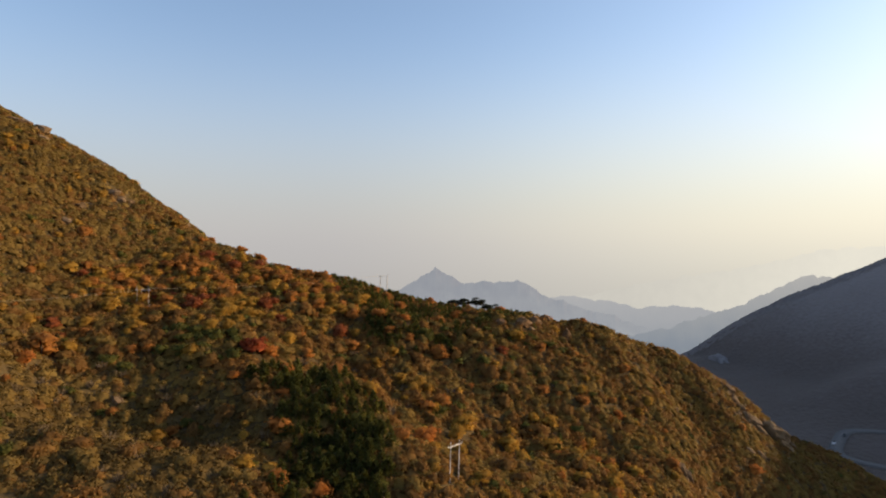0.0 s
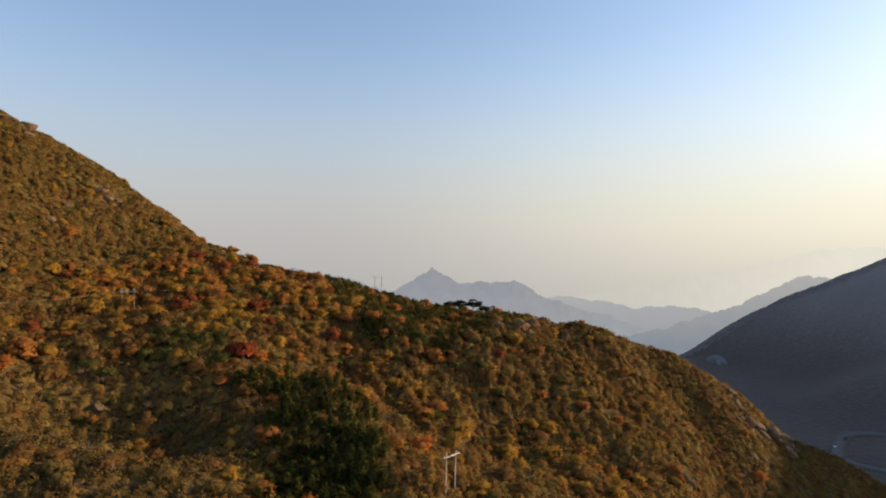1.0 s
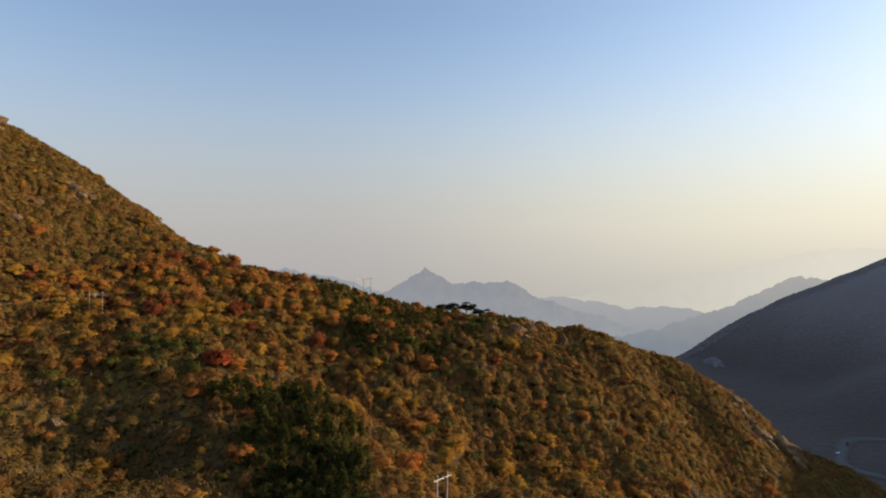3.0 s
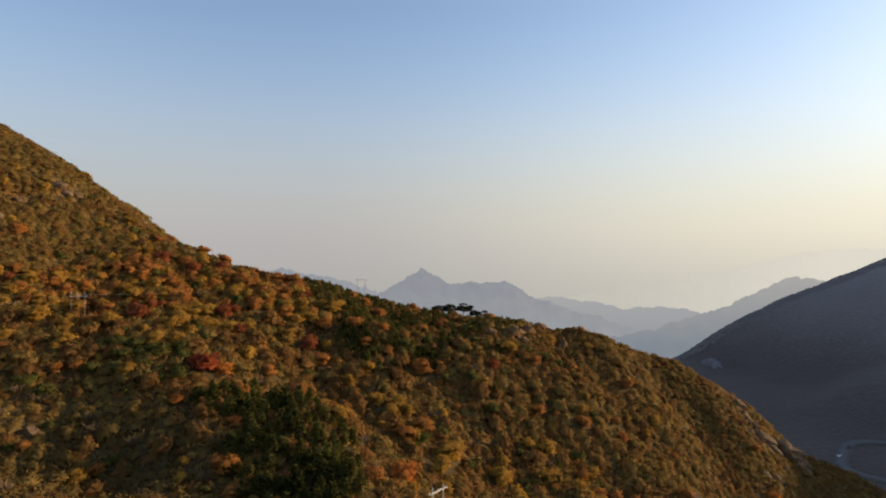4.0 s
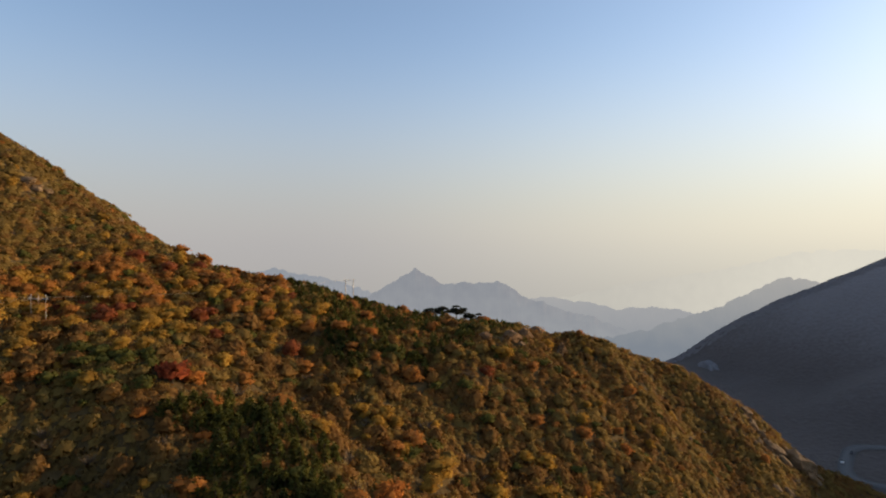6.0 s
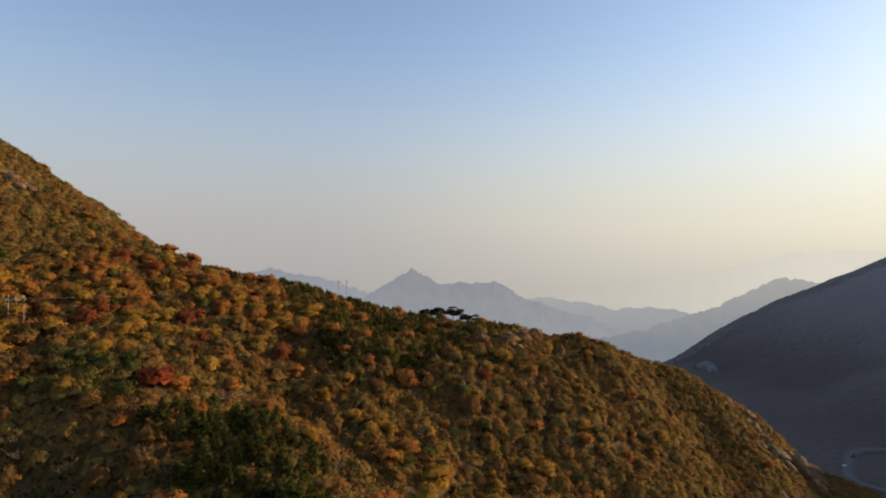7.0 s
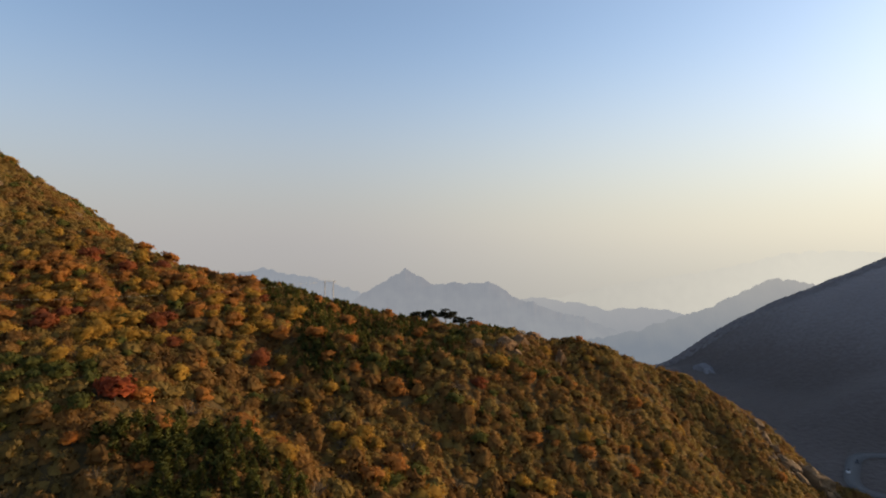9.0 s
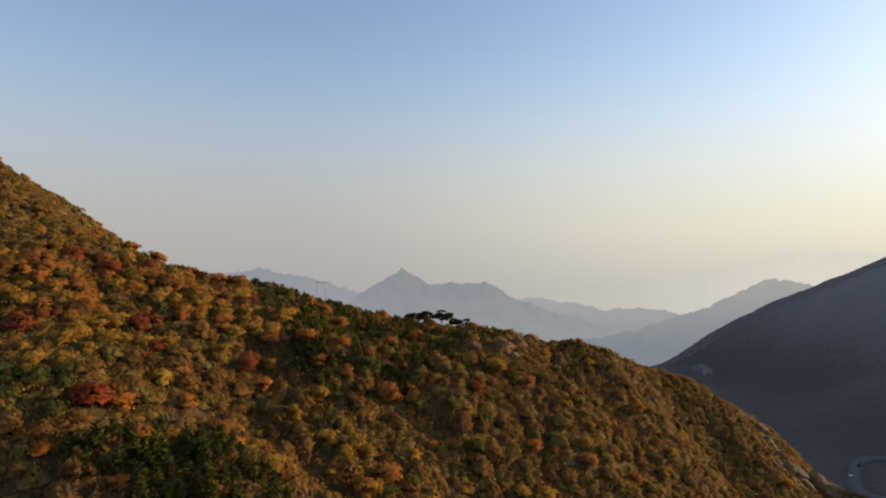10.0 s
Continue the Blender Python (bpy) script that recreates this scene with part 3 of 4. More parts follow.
ROUND_STONES = (
    # x, y, half width, half height, turn, tilt, label
    (22.6, 232.8, 3.2, 1.7, -25, 0, "broad rounded tan boulder below the ridge line"),
    (32.0, 236.4, 5.0, 2.7, 22, 0, "broad rounded tan boulder below the ridge line"),
    (37.8, 243.0, 3.9, 3.0, 19, 0, "broad rounded tan boulder below the ridge line"),
    (43.9, 255.1, 3.5, 2.6, 16, 0, "broad rounded tan boulder below the ridge line"),
    (51.3, 243.5, 2.4, 3.3, 13, 0, "broad rounded tan boulder below the ridge line"),
)
EDGE_STONES = (
    # x, y, half width, half height, turn, tilt, label
    (122.8, 252.0, 3.2, 1.9, 10, 38, "large sunlit weathered crag at the hill edge"),
    (124.0, 244.3, 3.7, 2.0, 7, 38, "large sunlit weathered crag at the hill edge"),
    (127.1, 239.5, 4.2, 2.1, 4, 38, "large sunlit weathered crag at the hill edge"),
    (137.9, 238.4, 3.3, 1.9, 1, 38, "large sunlit weathered crag at the hill edge"),
    (114.1, 218.6, 2.0, 1.2, -8, 38, "large sunlit weathered crag at the hill edge"),
    (118.8, 219.9, 2.0, 1.5, -11, 38, "large sunlit weathered crag at the hill edge"),
    (117.6, 256.0, 2.1, 1.1, -14, 38, "large sunlit weathered crag at the hill edge"),
    (123.0, 248.1, 2.9, 1.6, -17, 38, "large sunlit weathered crag at the hill edge"),
    (124.0, 239.8, 3.3, 1.8, -20, 38, "large sunlit weathered crag at the hill edge"),
    (128.7, 236.5, 3.6, 1.6, -23, 38, "large sunlit weathered crag at the hill edge"),
    (118.8, 237.3, 1.9, 0.9, 24, 38, "large sunlit weathered crag at the hill edge"),
    (120.8, 256.1, 2.1, 1.0, 21, 38, "large sunlit weathered crag at the hill edge"),
    (136.0, 241.0, 7.6, 4.2, 5, 44, "broad sunlit rock dome at the hill edge"),
)
UPPER_STONES = (
    # x, y, half width, half height, turn, tilt, label
    (-206.2, 289.1, 4.3, 2.0, 18, 0, "grey-brown outcrop near the hilltop"),
    (-192.3, 283.0, 4.6, 3.9, 15, 0, "grey-brown outcrop near the hilltop"),
    (-186.7, 273.7, 3.1, 1.9, 12, 0, "grey-brown outcrop near the hilltop"),
    (-146.6, 260.8, 3.9, 2.1, 9, 0, "tan weathered boulder on the hillside"),
    (-143.4, 261.3, 2.6, 2.0, 6, 0, "tan weathered boulder on the hillside"),
    (-141.0, 263.8, 2.8, 1.6, 3, 0, "tan weathered boulder on the hillside"),
    (-150.4, 243.7, 2.7, 2.0, 0, 0, "tan weathered boulder on the hillside"),
    (-145.3, 226.3, 2.8, 2.0, -3, 0, "tan weathered boulder on the hillside"),
    (-161.2, 279.1, 2.4, 1.2, -6, 0, "grey-brown outcrop near the hilltop"),
    (-120.3, 277.0, 1.6, 1.6, -9, 0, "tan weathered boulder on the hillside"),
    (-207.2, 283.6, 3.9, 1.4, -12, 0, "grey-brown outcrop near the hilltop"),
)
SINGLE_STONES = (
    # x, y, half width, half height, turn, tilt, label
    (99.6, 236.6, 1.0, 1.3, -2, 0, "tan weathered boulder on the hillside"),
    (90.5, 227.9, 1.0, 1.7, -5, 0, "tan weathered boulder on the hillside"),
    (-85.7, 154.2, 1.8, 1.7, -15, 0, "tan weathered boulder on the hillside"),
    (-94.6, 161.0, 0.6, 1.2, -18, 0, "tan weathered boulder on the hillside"),
    (-82.6, 169.7, 0.9, 0.6, -21, 0, "tan weathered boulder on the hillside"),
    (-89.4, 155.0, 0.8, 0.8, -24, 0, "tan weathered boulder on the hillside"),
    (77.0, 189.0, 1.7, 4.4, -11, -30, "tall leaning rock slab in the scrub"),
    (79.6, 190.2, 1.6, 3.9, -14, -34, "tall leaning rock slab in the scrub"),
)
STONES = ROUND_STONES + EDGE_STONES + UPPER_STONES + SINGLE_STONES
RED_TREES = (
    # kind, label, x, y, radius, shape
    ("red", "broad deep red autumn tree on the slope", -56.5, 175.7, 4.6, 0),
    ("red", "red-orange autumn tree beside a darker red one", -52.5, 178.9, 3.1, 1),
    ("red", "dull dark red tree on the slope", -37.0, 211.5, 4.0, 4),
    ("red", "red-orange bush near the rocks", 112.3, 211.6, 3.1, 3),
    ("red", "broad dark red tree below the skyline", -96.7, 241.6, 4.3, 4),
    ("red", "dull red tree below the skyline", -86.4, 242.2, 3.8, 5),
    ("red", "broad dark red tree on the slope", -84.2, 198.8, 3.7, 3),
    ("red", "dull red tree on the slope", -64.6, 213.2, 3.8, 4),
    ("red", "dull red bush on the brown slope", 21.4, 215.0, 2.6, 5),
)
ORANGE_TREES = (
    # kind, label, x, y, radius, shape
    ("orange", "small bright orange tree beside pines", -57.4, 162.3, 2.3, 2),
    ("orange", "bright orange tree at the foot of pines", -25.1, 120.9, 2.8, 3),
    ("orange", "broad orange tree on the slope", -108.0, 158.2, 4.8, 0),
    ("orange", "red-orange small tree on the slope", -106.5, 150.0, 3.2, 1),
    ("orange", "rounded bright orange tree below the pines", -14.3, 220.9, 2.4, 2),
    ("orange", "orange tree at the edge of pines", -34.0, 223.4, 3.8, 3),
    ("orange", "red-orange low tree above the power pole", -4.8, 155.9, 3.8, 5),
    ("orange", "orange low tree above the power pole", -9.9, 143.2, 2.7, 0),
    ("orange", "red-orange tree on the brown slope", 60.8, 204.8, 2.4, 1),
    ("orange", "orange bush on the brown slope", 60.8, 211.0, 2.1, 2),
    ("orange", "orange tree on the skyline", -58.6, 256.4, 3.4, 0),
    ("orange", "orange tree on the upper slope", -135.5, 222.3, 3.8, 1),
    ("orange", "orange tree on the slope", -57.3, 220.5, 3.3, 5),
    ("orange", "orange tree on the slope", -47.5, 224.2, 3.3, 0),
    ("orange", "orange tree below the pines", -4.9, 235.2, 2.0, 2),
    ("orange", "orange tree below the pines", -11.8, 211.3, 2.3, 3),
    ("orange", "broad brown-orange tree on the slope", -0.6, 207.6, 3.8, 4),
    ("orange", "small orange tree beside green bushes", -85.8, 170.4, 1.9, 5),
    ("orange", "small red-orange tree among the young pines", -42.8, 158.1, 1.9, 0),
    ("orange", "red-orange tree on the lower slope", -4.1, 151.3, 3.3, 3),
    ("orange", "orange tree on the lower slope", -10.8, 142.8, 2.3, 4),
    ("orange", "orange bush on the brown slope", 36.9, 222.6, 2.5, 0),
    ("orange", "brown-orange bush on the brown slope", 70.8, 229.7, 3.1, 1),
    ("orange", "orange bush on the brown slope", 48.1, 203.2, 3.1, 2),
    ("orange", "orange tree on the slope", -43.4, 187.8, 2.4, 0),
)
YELLOW_TREES = (
    # kind, label, x, y, radius, shape
    ("yellow", "small yellow-green tree among bare shrubs", -42.5, 125.9, 2.4, 4),
    ("yellow", "little yellow tree at a pine edge", -47.9, 140.8, 1.6, 5),
    ("yellow", "golden tree on the slope", 6.0, 173.7, 4.2, 3),
    ("yellow", "golden tree on the slope", -50.6, 191.5, 3.1, 4),
    ("yellow", "golden orange tree behind the power pole", -98.0, 186.5, 3.2, 5),
    ("yellow", "golden tree on the slope", -74.3, 196.9, 3.0, 0),
    ("yellow", "yellow tree below the orange trees", -43.1, 221.3, 3.0, 1),
    ("yellow", "little golden tree at a pine edge", -49.2, 146.0, 1.5, 1),
    ("yellow", "little golden tree at a pine edge", -47.6, 140.1, 1.6, 2),
    ("yellow", "golden bush among brown scrub", -17.4, 202.7, 2.9, 3),
    ("yellow", "golden tree on the lower slope", 19.3, 176.3, 3.7, 4),
    ("yellow", "golden tree on the lower slope", 3.7, 167.4, 3.4, 5),
    ("yellow", "golden tree on the slope", -105.4, 186.8, 4.0, 1),
)
SKYLINE_TREES = (
    ("orange", "round orange tree on the skyline", -5.7, 268.2, 2.9, 1),
    ("green", "round dark bush on the skyline", -10.7, 264.9, 2.3, 2),
    ("green", "dark round bush on the skyline", -76.4, 261.4, 2.6, 1),
)
LONE = SKYLINE_TREES + RED_TREES + ORANGE_TREES + YELLOW_TREES



def free_of_things(x, y, low):
    """Keeps the plants off the single trees, rocks and poles, and off the strip just below them."""
    ok = np.ones(len(x), bool)
    for _, _, tx, ty, r, _ in LONE:
        ok &= ~((np.abs(x - tx * y / ty) < r * (0.5 if low else 1.0) + 0.8) & (y < ty + 0.7 * r) & (y > ty - (0.5 * r if low else r + 3.0)))
    for tx, ty, w, h, *_ in STONES:
        ok &= ~((np.abs(x - tx * y / ty) < w * (0.55 if low else 0.8) + (0.0 if low else 0.6)) & (y < ty + 0.7 * w) & (y > ty - (0.6 * w if low else w + 2.0)))
    return ok & ~((np.abs(x - 15) < 12) & (y > 268))


def size_by_place(x, y):
    k = np.interp(x, [-150, -105, -90, 20, 70, 120], [0.85, 0.85, 1.0, 1.0, 0.85, 0.75])
    return k * np.interp(y, [130, 170], [0.85, 1.0])


def scatter():
    step = 2.5
    xs, ys = np.arange(-290, 215, step), np.arange(102, 345, step)
    x, y = [v.ravel() for v in np.meshgrid(xs, ys)]
    x = x + plant_rng.uniform(-0.5, 0.5, len(x)) * step
    y = y + plant_rng.uniform(-0.5, 0.5, len(y)) * step
    d = np.interp(x, RX, RY) - y
    seen = (np.abs(x) < 0.79 * y + 12) & (d > -14)
    thin = plant_rng.uniform(size=len(x)) < np.interp(x, [-150, -105, -85, 25, 70, 120], [0.8, 0.75, 0.55, 0.52, 0.62, 0.7])
    thin |= (plant_rng.uniform(size=len(x)) < 0.5) & (within(x, y, ORANGE_WOOD, 5) > 0)
    thin &= plant_rng.uniform(size=len(x)) > 0.55 * np.maximum(within(x, y, GRASS_SLOPE, 4), box_in(x, y, -140, -42, 90, 142, 8))
    keep = seen & thin & free_of_things(x, y, False)
    return x[keep], y[keep]


PX, PY = scatter()
W = mixture(PX, PY)
cum = np.cumsum(W / W.sum(1, keepdims=True), 1)
KIND = (plant_rng.uniform(size=(len(PX), 1)) > cum).sum(1).clip(0, len(NAMES) - 1)
# the planted pines stand closer
qx, qy = [v.ravel() for v in np.meshgrid(np.arange(-60, 56, 2.3), np.arange(112, 284, 2.3))]
qx, qy = qx + plant_rng.uniform(-1, 1, len(qx)), qy + plant_rng.uniform(-1, 1, len(qy))
grove = 1.1 * within(qx, qy, RIDGE_PINES, 3) + 0.35 * within(qx, qy, MIXED_WOOD, 4) + 0.5 * within(qx, qy, NEAR_PINES, 2.5)
m = (plant_rng.uniform(size=len(qx)) < grove) & free_of_things(qx, qy, False) & (np.interp(qx, RX, RY) - qy > -12)
PX, PY, KIND = np.append(PX, qx[m]), np.append(PY, qy[m]), np.append(KIND, np.full(m.sum(), NAMES.index("pine")))
PZ = land(PX, PY)


def joined(name, label, category, mat, templates, x, y, z, s, squash=None, smooth=False, drape=0.5, soft=0.0):
    """Many plants of a kind in one mesh, each one's foot following the slope."""
    sx, sy = (land(x + 1.5, y) - land(x - 1.5, y)) / 3, (land(x, y + 1.5) - land(x, y - 1.5)) / 3
    vs, fs, ns, at = [], [], [], 0
    which, turn = plant_rng.randint(0, len(templates), len(x)), plant_rng.uniform(0, 6.28, len(x))
    for k, (v, f) in enumerate(templates):
        m = which == k
        if not m.any():
            continue
        if soft:
            v, f = v[f.ravel()], np.arange(f.size).reshape(f.shape)
        c, sn = np.cos(turn[m])[:, None], np.sin(turn[m])[:, None]
        px = (v[:, 0] * c - v[:, 1] * sn) * s[m, None] + x[m, None]
        py = (v[:, 0] * sn + v[:, 1] * c) * s[m, None] + y[m, None]
        pz = v[None, :, 2] * (s * (1 if squash is None else squash))[m, None] + z[m, None]
        pz += drape * (sx[m, None] * (px - x[m, None]) + sy[m, None] * (py - y[m, None]))
        vs.append(np.stack([px, py, pz], -1).reshape(-1, 3))
        if soft:
            q = crown_normals(v, f, soft)
            lean = drape * np.abs(q[:, 2])
            ns.append(np.stack([q[:, 0] * c - q[:, 1] * sn - sx[m, None] * lean, q[:, 0] * sn + q[:, 1] * c - sy[m, None] * lean, np.broadcast_to(q[:, 2], c.shape[:1] + q[:, 2].shape)], -1).reshape(-1, 3))
        fs.append((f[None] + (np.arange(m.sum()) * len(v))[:, None, None]).reshape(-1, f.shape[1]) + at)
        at += m.sum() * len(v)
    ob = new(name, mesh_of(name, np.concatenate(vs), np.concatenate(fs), mat, smooth, np.concatenate(ns) if ns else None))
    return tagged(ob, label, category, kind="stuff")


def plant_prototype(kind, variant, mat=None):
    name, label, category, _, high = KINDS[kind]
    v, f = CROWNS[kind][variant]
    root = new(name)
    tagged(root, label, category, group=name.replace("_", " ") + "s on the slope")
    crown = new("crown", mesh_of("crown", v, f, mat or LEAF[kind], normals=None if kind == "bare" else crown_normals(v, f)))
    tv, tf = trunk_shape(variant + 3, high, 0.055)
    trunk = new("trunk", mesh_of("trunk", tv, tf, BARK))
    crown.parent = trunk.parent = root
    return root


def stand(root, first, x, y, z, s, turn, flat=1.0):
    m = Matrix.Translation((x, y, z - 0.05)) @ Matrix.Rotation(turn, 4, "Z") @ Matrix.Diagonal((s, s, s * flat, 1))
    if first:
        root.matrix_basis = m
        return root
    root = copy_thing(root, pose(0, 0, 0))
    root.matrix_basis = m
    return root


OWN = 200                # of each kind, the nearest ones stand as things of their own
for n, kind in enumerate(NAMES):
    idx = np.where(KIND == n)[0]
    idx = idx[np.argsort(np.hypot(PX[idx], PY[idx] - 30))]
    lo, hi = SIZES[kind]
    size = (lo + (hi - lo) * plant_rng.uniform(size=len(idx)) ** 1.35) * size_by_place(PX[idx], PY[idx])
    if kind == "pine":
        size *= np.interp(PY[idx], [130, 172, 205, 250], [1.25, 1.0, 0.8, 0.62])
    flat = np.interp(PX[idx], [-130, -95, 10, 70], [0.66, 0.95, 0.9, 0.62]) if category_of(kind) == "bush" else np.full(len(idx), 0.78 if kind == "pine" else 0.9)
    protos = {}
    for j, i in enumerate(idx[:OWN]):
        v = j % VARIANTS
        first = v not in protos
        if first:
            protos[v] = plant_prototype(kind, v)
        stand(protos[v], first, PX[i], PY[i], PZ[i], size[j], plant_rng.uniform(0, 6.28), flat[j])
    rest = idx[OWN:]
    if len(rest):
        joined(KINDS[kind][0] + "_cover", "dense cover: " + KINDS[kind][1], "bushes", LEAF[kind], LIGHT_CROWNS[kind], PX[rest], PY[rest], PZ[rest], size[OWN:], flat[OWN:], soft=0.0 if kind == "bare" else 0.75)

# low scrub and dry grass that fills the gaps
ux, uy = np.meshgrid(np.arange(-290, 215, 2.3), np.arange(102, 345, 2.3))
ux = (ux + plant_rng.uniform(-0.95, 0.95, ux.shape)).ravel()
uy = (uy + plant_rng.uniform(-0.95, 0.95, uy.shape)).ravel()
ok = (np.abs(ux) < 0.79 * uy + 12) & (np.interp(ux, RX, RY) - uy > -12)
ok &= free_of_things(ux, uy, True)
ux, uy = ux[ok], uy[ok]
tone = plant_rng.uniform(size=len(ux)) + 0.22 * waves(ux, uy, SWELL)
low_share = np.interp(ux, [-130, -100], [0.25, 0.5]) - 0.45 * within(ux, uy, GRASS_SLOPE, 4)
hollow = plant_rng.uniform(size=len(ux)) < 0.85 * np.maximum(within(ux, uy, TWIG_HOLLOW, 5), box_in(ux, uy, -140, -42, 90, 148, 8))
for name, label, kind, m in (("low_scrub", "low brown scrub between the bushes", "brown", (tone < low_share) & ~hollow), ("dry_grass", "tufts of dry olive grass between the bushes", "olive", (tone >= low_share) & ~hollow), ("bracken", "brown withered bracken, darkened for the shade of the hollow", "bracken", hollow)):
    joined(name, label, "scrub", LEAF[kind], [bush_crown(700 + j, 60, 0.8, 0.0, 8, 0.17, "dome") for j in range(5)], ux[m], uy[m], land(ux[m], uy[m]) - 0.1, plant_rng.uniform(1.3, 2.4, m.sum()), plant_rng.uniform(0.65, 1.05, m.sum()), soft=1.2)

# thinner scrub on the land around, out to the sides and under the flight
ox, oy = np.meshgrid(np.arange(-330, 300, 6.2), np.arange(-150, 400, 6.2))
ox = (ox + plant_rng.uniform(-2.3, 2.3, ox.shape)).ravel()
oy = (oy + plant_rng.uniform(-2.3, 2.3, oy.shape)).ravel()
gap = np.interp(ox, RX, RY) - oy
ok = ((np.abs(ox) > 0.79 * oy + 12) | (oy < 102)) & (gap > -30) | ((gap <= -12) & (gap > np.where(ox < -80, -110, -45)))
ox, oy = ox[ok], oy[ok]
tone = plant_rng.uniform(size=len(ox)) + 0.2 * waves(ox, oy, SWELL)
for name, kind, m in (("outer_scrub", "brown", tone < 0.55), ("outer_grass", "olive", (tone >= 0.55) & (tone < 0.9)), ("outer_green_scrub", "green", tone >= 0.9)):
    joined(name, "scattered autumn scrub on the surrounding slopes", "scrub", LEAF[kind], [bush_crown(760 + j, 60, 0.8, 0.0, 5, 0.24, "dome") for j in range(4)], ox[m], oy[m], land(ox[m], oy[m]) - 0.1, plant_rng.uniform(1.6, 3.2, m.sum()), soft=0.75)

# ---- the road in the valley ----
ROAD = np.array([(345, 362), (305, 385), (282, 393), (267, 390), (251, 373), (238, 356), (235, 345), (241, 335), (256, 323), (282, 304), (340, 265)], float)
road_u = np.linspace(0, len(ROAD) - 1, 160)
road_line = np.stack([smooth_between(road_u, np.arange(len(ROAD), dtype=float), ROAD[:, k]) for k in (0, 1)], 1)


def road_gap(x, y):
    return np.sqrt(((np.stack([x, y], -1)[:, None] - road_line[None]) ** 2).sum(-1)).min(1)


def ribbon(name, lo, hi, bottom, top, mat, parent=None):
    """A band along the road between two offsets from its middle, with thickness."""
    along = np.gradient(road_line, axis=0)
    along /= np.linalg.norm(along, axis=1, keepdims=True)
    side = np.stack([along[:, 1], -along[:, 0]], 1)
    z = np.convolve(np.pad(land(road_line[:, 0], road_line[:, 1]), 6, mode="edge"), np.ones(13) / 13, mode="valid") + 0.6
    rows = []
    for off, up in ((lo, bottom), (lo, top), (hi, top), (hi, bottom)):
        p = road_line + off * side
        rows.append(np.column_stack([p, z + up]))
    ob = new(name, mesh_of(name, np.concatenate(rows), grid_faces(len(road_line), 4), mat))
    ob.parent = parent
    return ob


road = ribbon("road", -3.4, 3.4, -2.5, 0.0, ASPHALT)
tagged(road, "grey asphalt mountain road curving along the valley floor", "road", kind="structure")
for lo in (-3.75, 3.4):
    ribbon("kerb", lo, lo + 0.35, -2.5, 0.2, KERB, road)

# far woods on the shaded mountain across the valley
xs, ys = np.meshgrid(np.arange(140, 720, 2.9), np.arange(215, 830, 2.9))
fx = (xs + plant_rng.uniform(-2.5, 2.5, xs.shape)).ravel()
fy = (ys + plant_rng.uniform(-2.5, 2.5, ys.shape)).ravel()
on_hill = (hill(fx, fy) > -112) & (fx < 215)
ok = (fx < 0.8 * fy + 30) & (fx > 0.36 * fy) & (np.interp(fx, MX, MY) - fy > -14) & ~on_hill & (road_gap(fx, fy) > 5.2) & (np.hypot((fx - 300) / 8, (fy - 634) / 15) > 1)
fx, fy = fx[ok], fy[ok]
crest = np.abs(np.interp(fx, MX, MY) - fy) < 13
fx, fy = fx[crest], fy[crest]
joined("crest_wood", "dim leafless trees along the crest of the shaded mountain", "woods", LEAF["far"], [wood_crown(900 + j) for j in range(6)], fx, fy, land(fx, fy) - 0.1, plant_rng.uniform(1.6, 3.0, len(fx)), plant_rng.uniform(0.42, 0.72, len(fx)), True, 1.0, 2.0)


# ---- rocks ----
def rock_shape(seed, near=0.42, far=0.8, mat=ROCK):
    rng = np.random.RandomState(seed)
    bm = bmesh.new()
    bmesh.ops.create_icosphere(bm, subdivisions=3, radius=1.0)
    planes = [(Vector(rng.normal(size=3)).normalized(), rng.uniform(near, far)) for _ in range(13)]
    off = Vector(rng.uniform(-50, 50, 3))
    for v in bm.verts:
        p = v.co.copy()
        for n, d in planes:
            over = p.dot(n) - d
            if over > 0:
                p -= n * over * 0.85
        p *= 1 + 0.14 * noise.noise(p * 1.6 + off) - 0.24 * abs(noise.noise(p * 2.8 + off)) + 0.09 * noise.noise(p * 7 + off)
        v.co = p
    me = bpy.data.meshes.new("rock")
    bm.to_mesh(me)
    bm.free()
    me.materials.append(mat)
    return me


ROCKS = [rock_shape(40 + k) for k in range(7)]
DOME_ROCKS = [rock_shape(64 + k, 0.66, 0.95) for k in range(2)]
ROUND_ROCKS = [rock_shape(60 + k, 0.68, 0.98, TAN_ROCK) for k in range(4)]


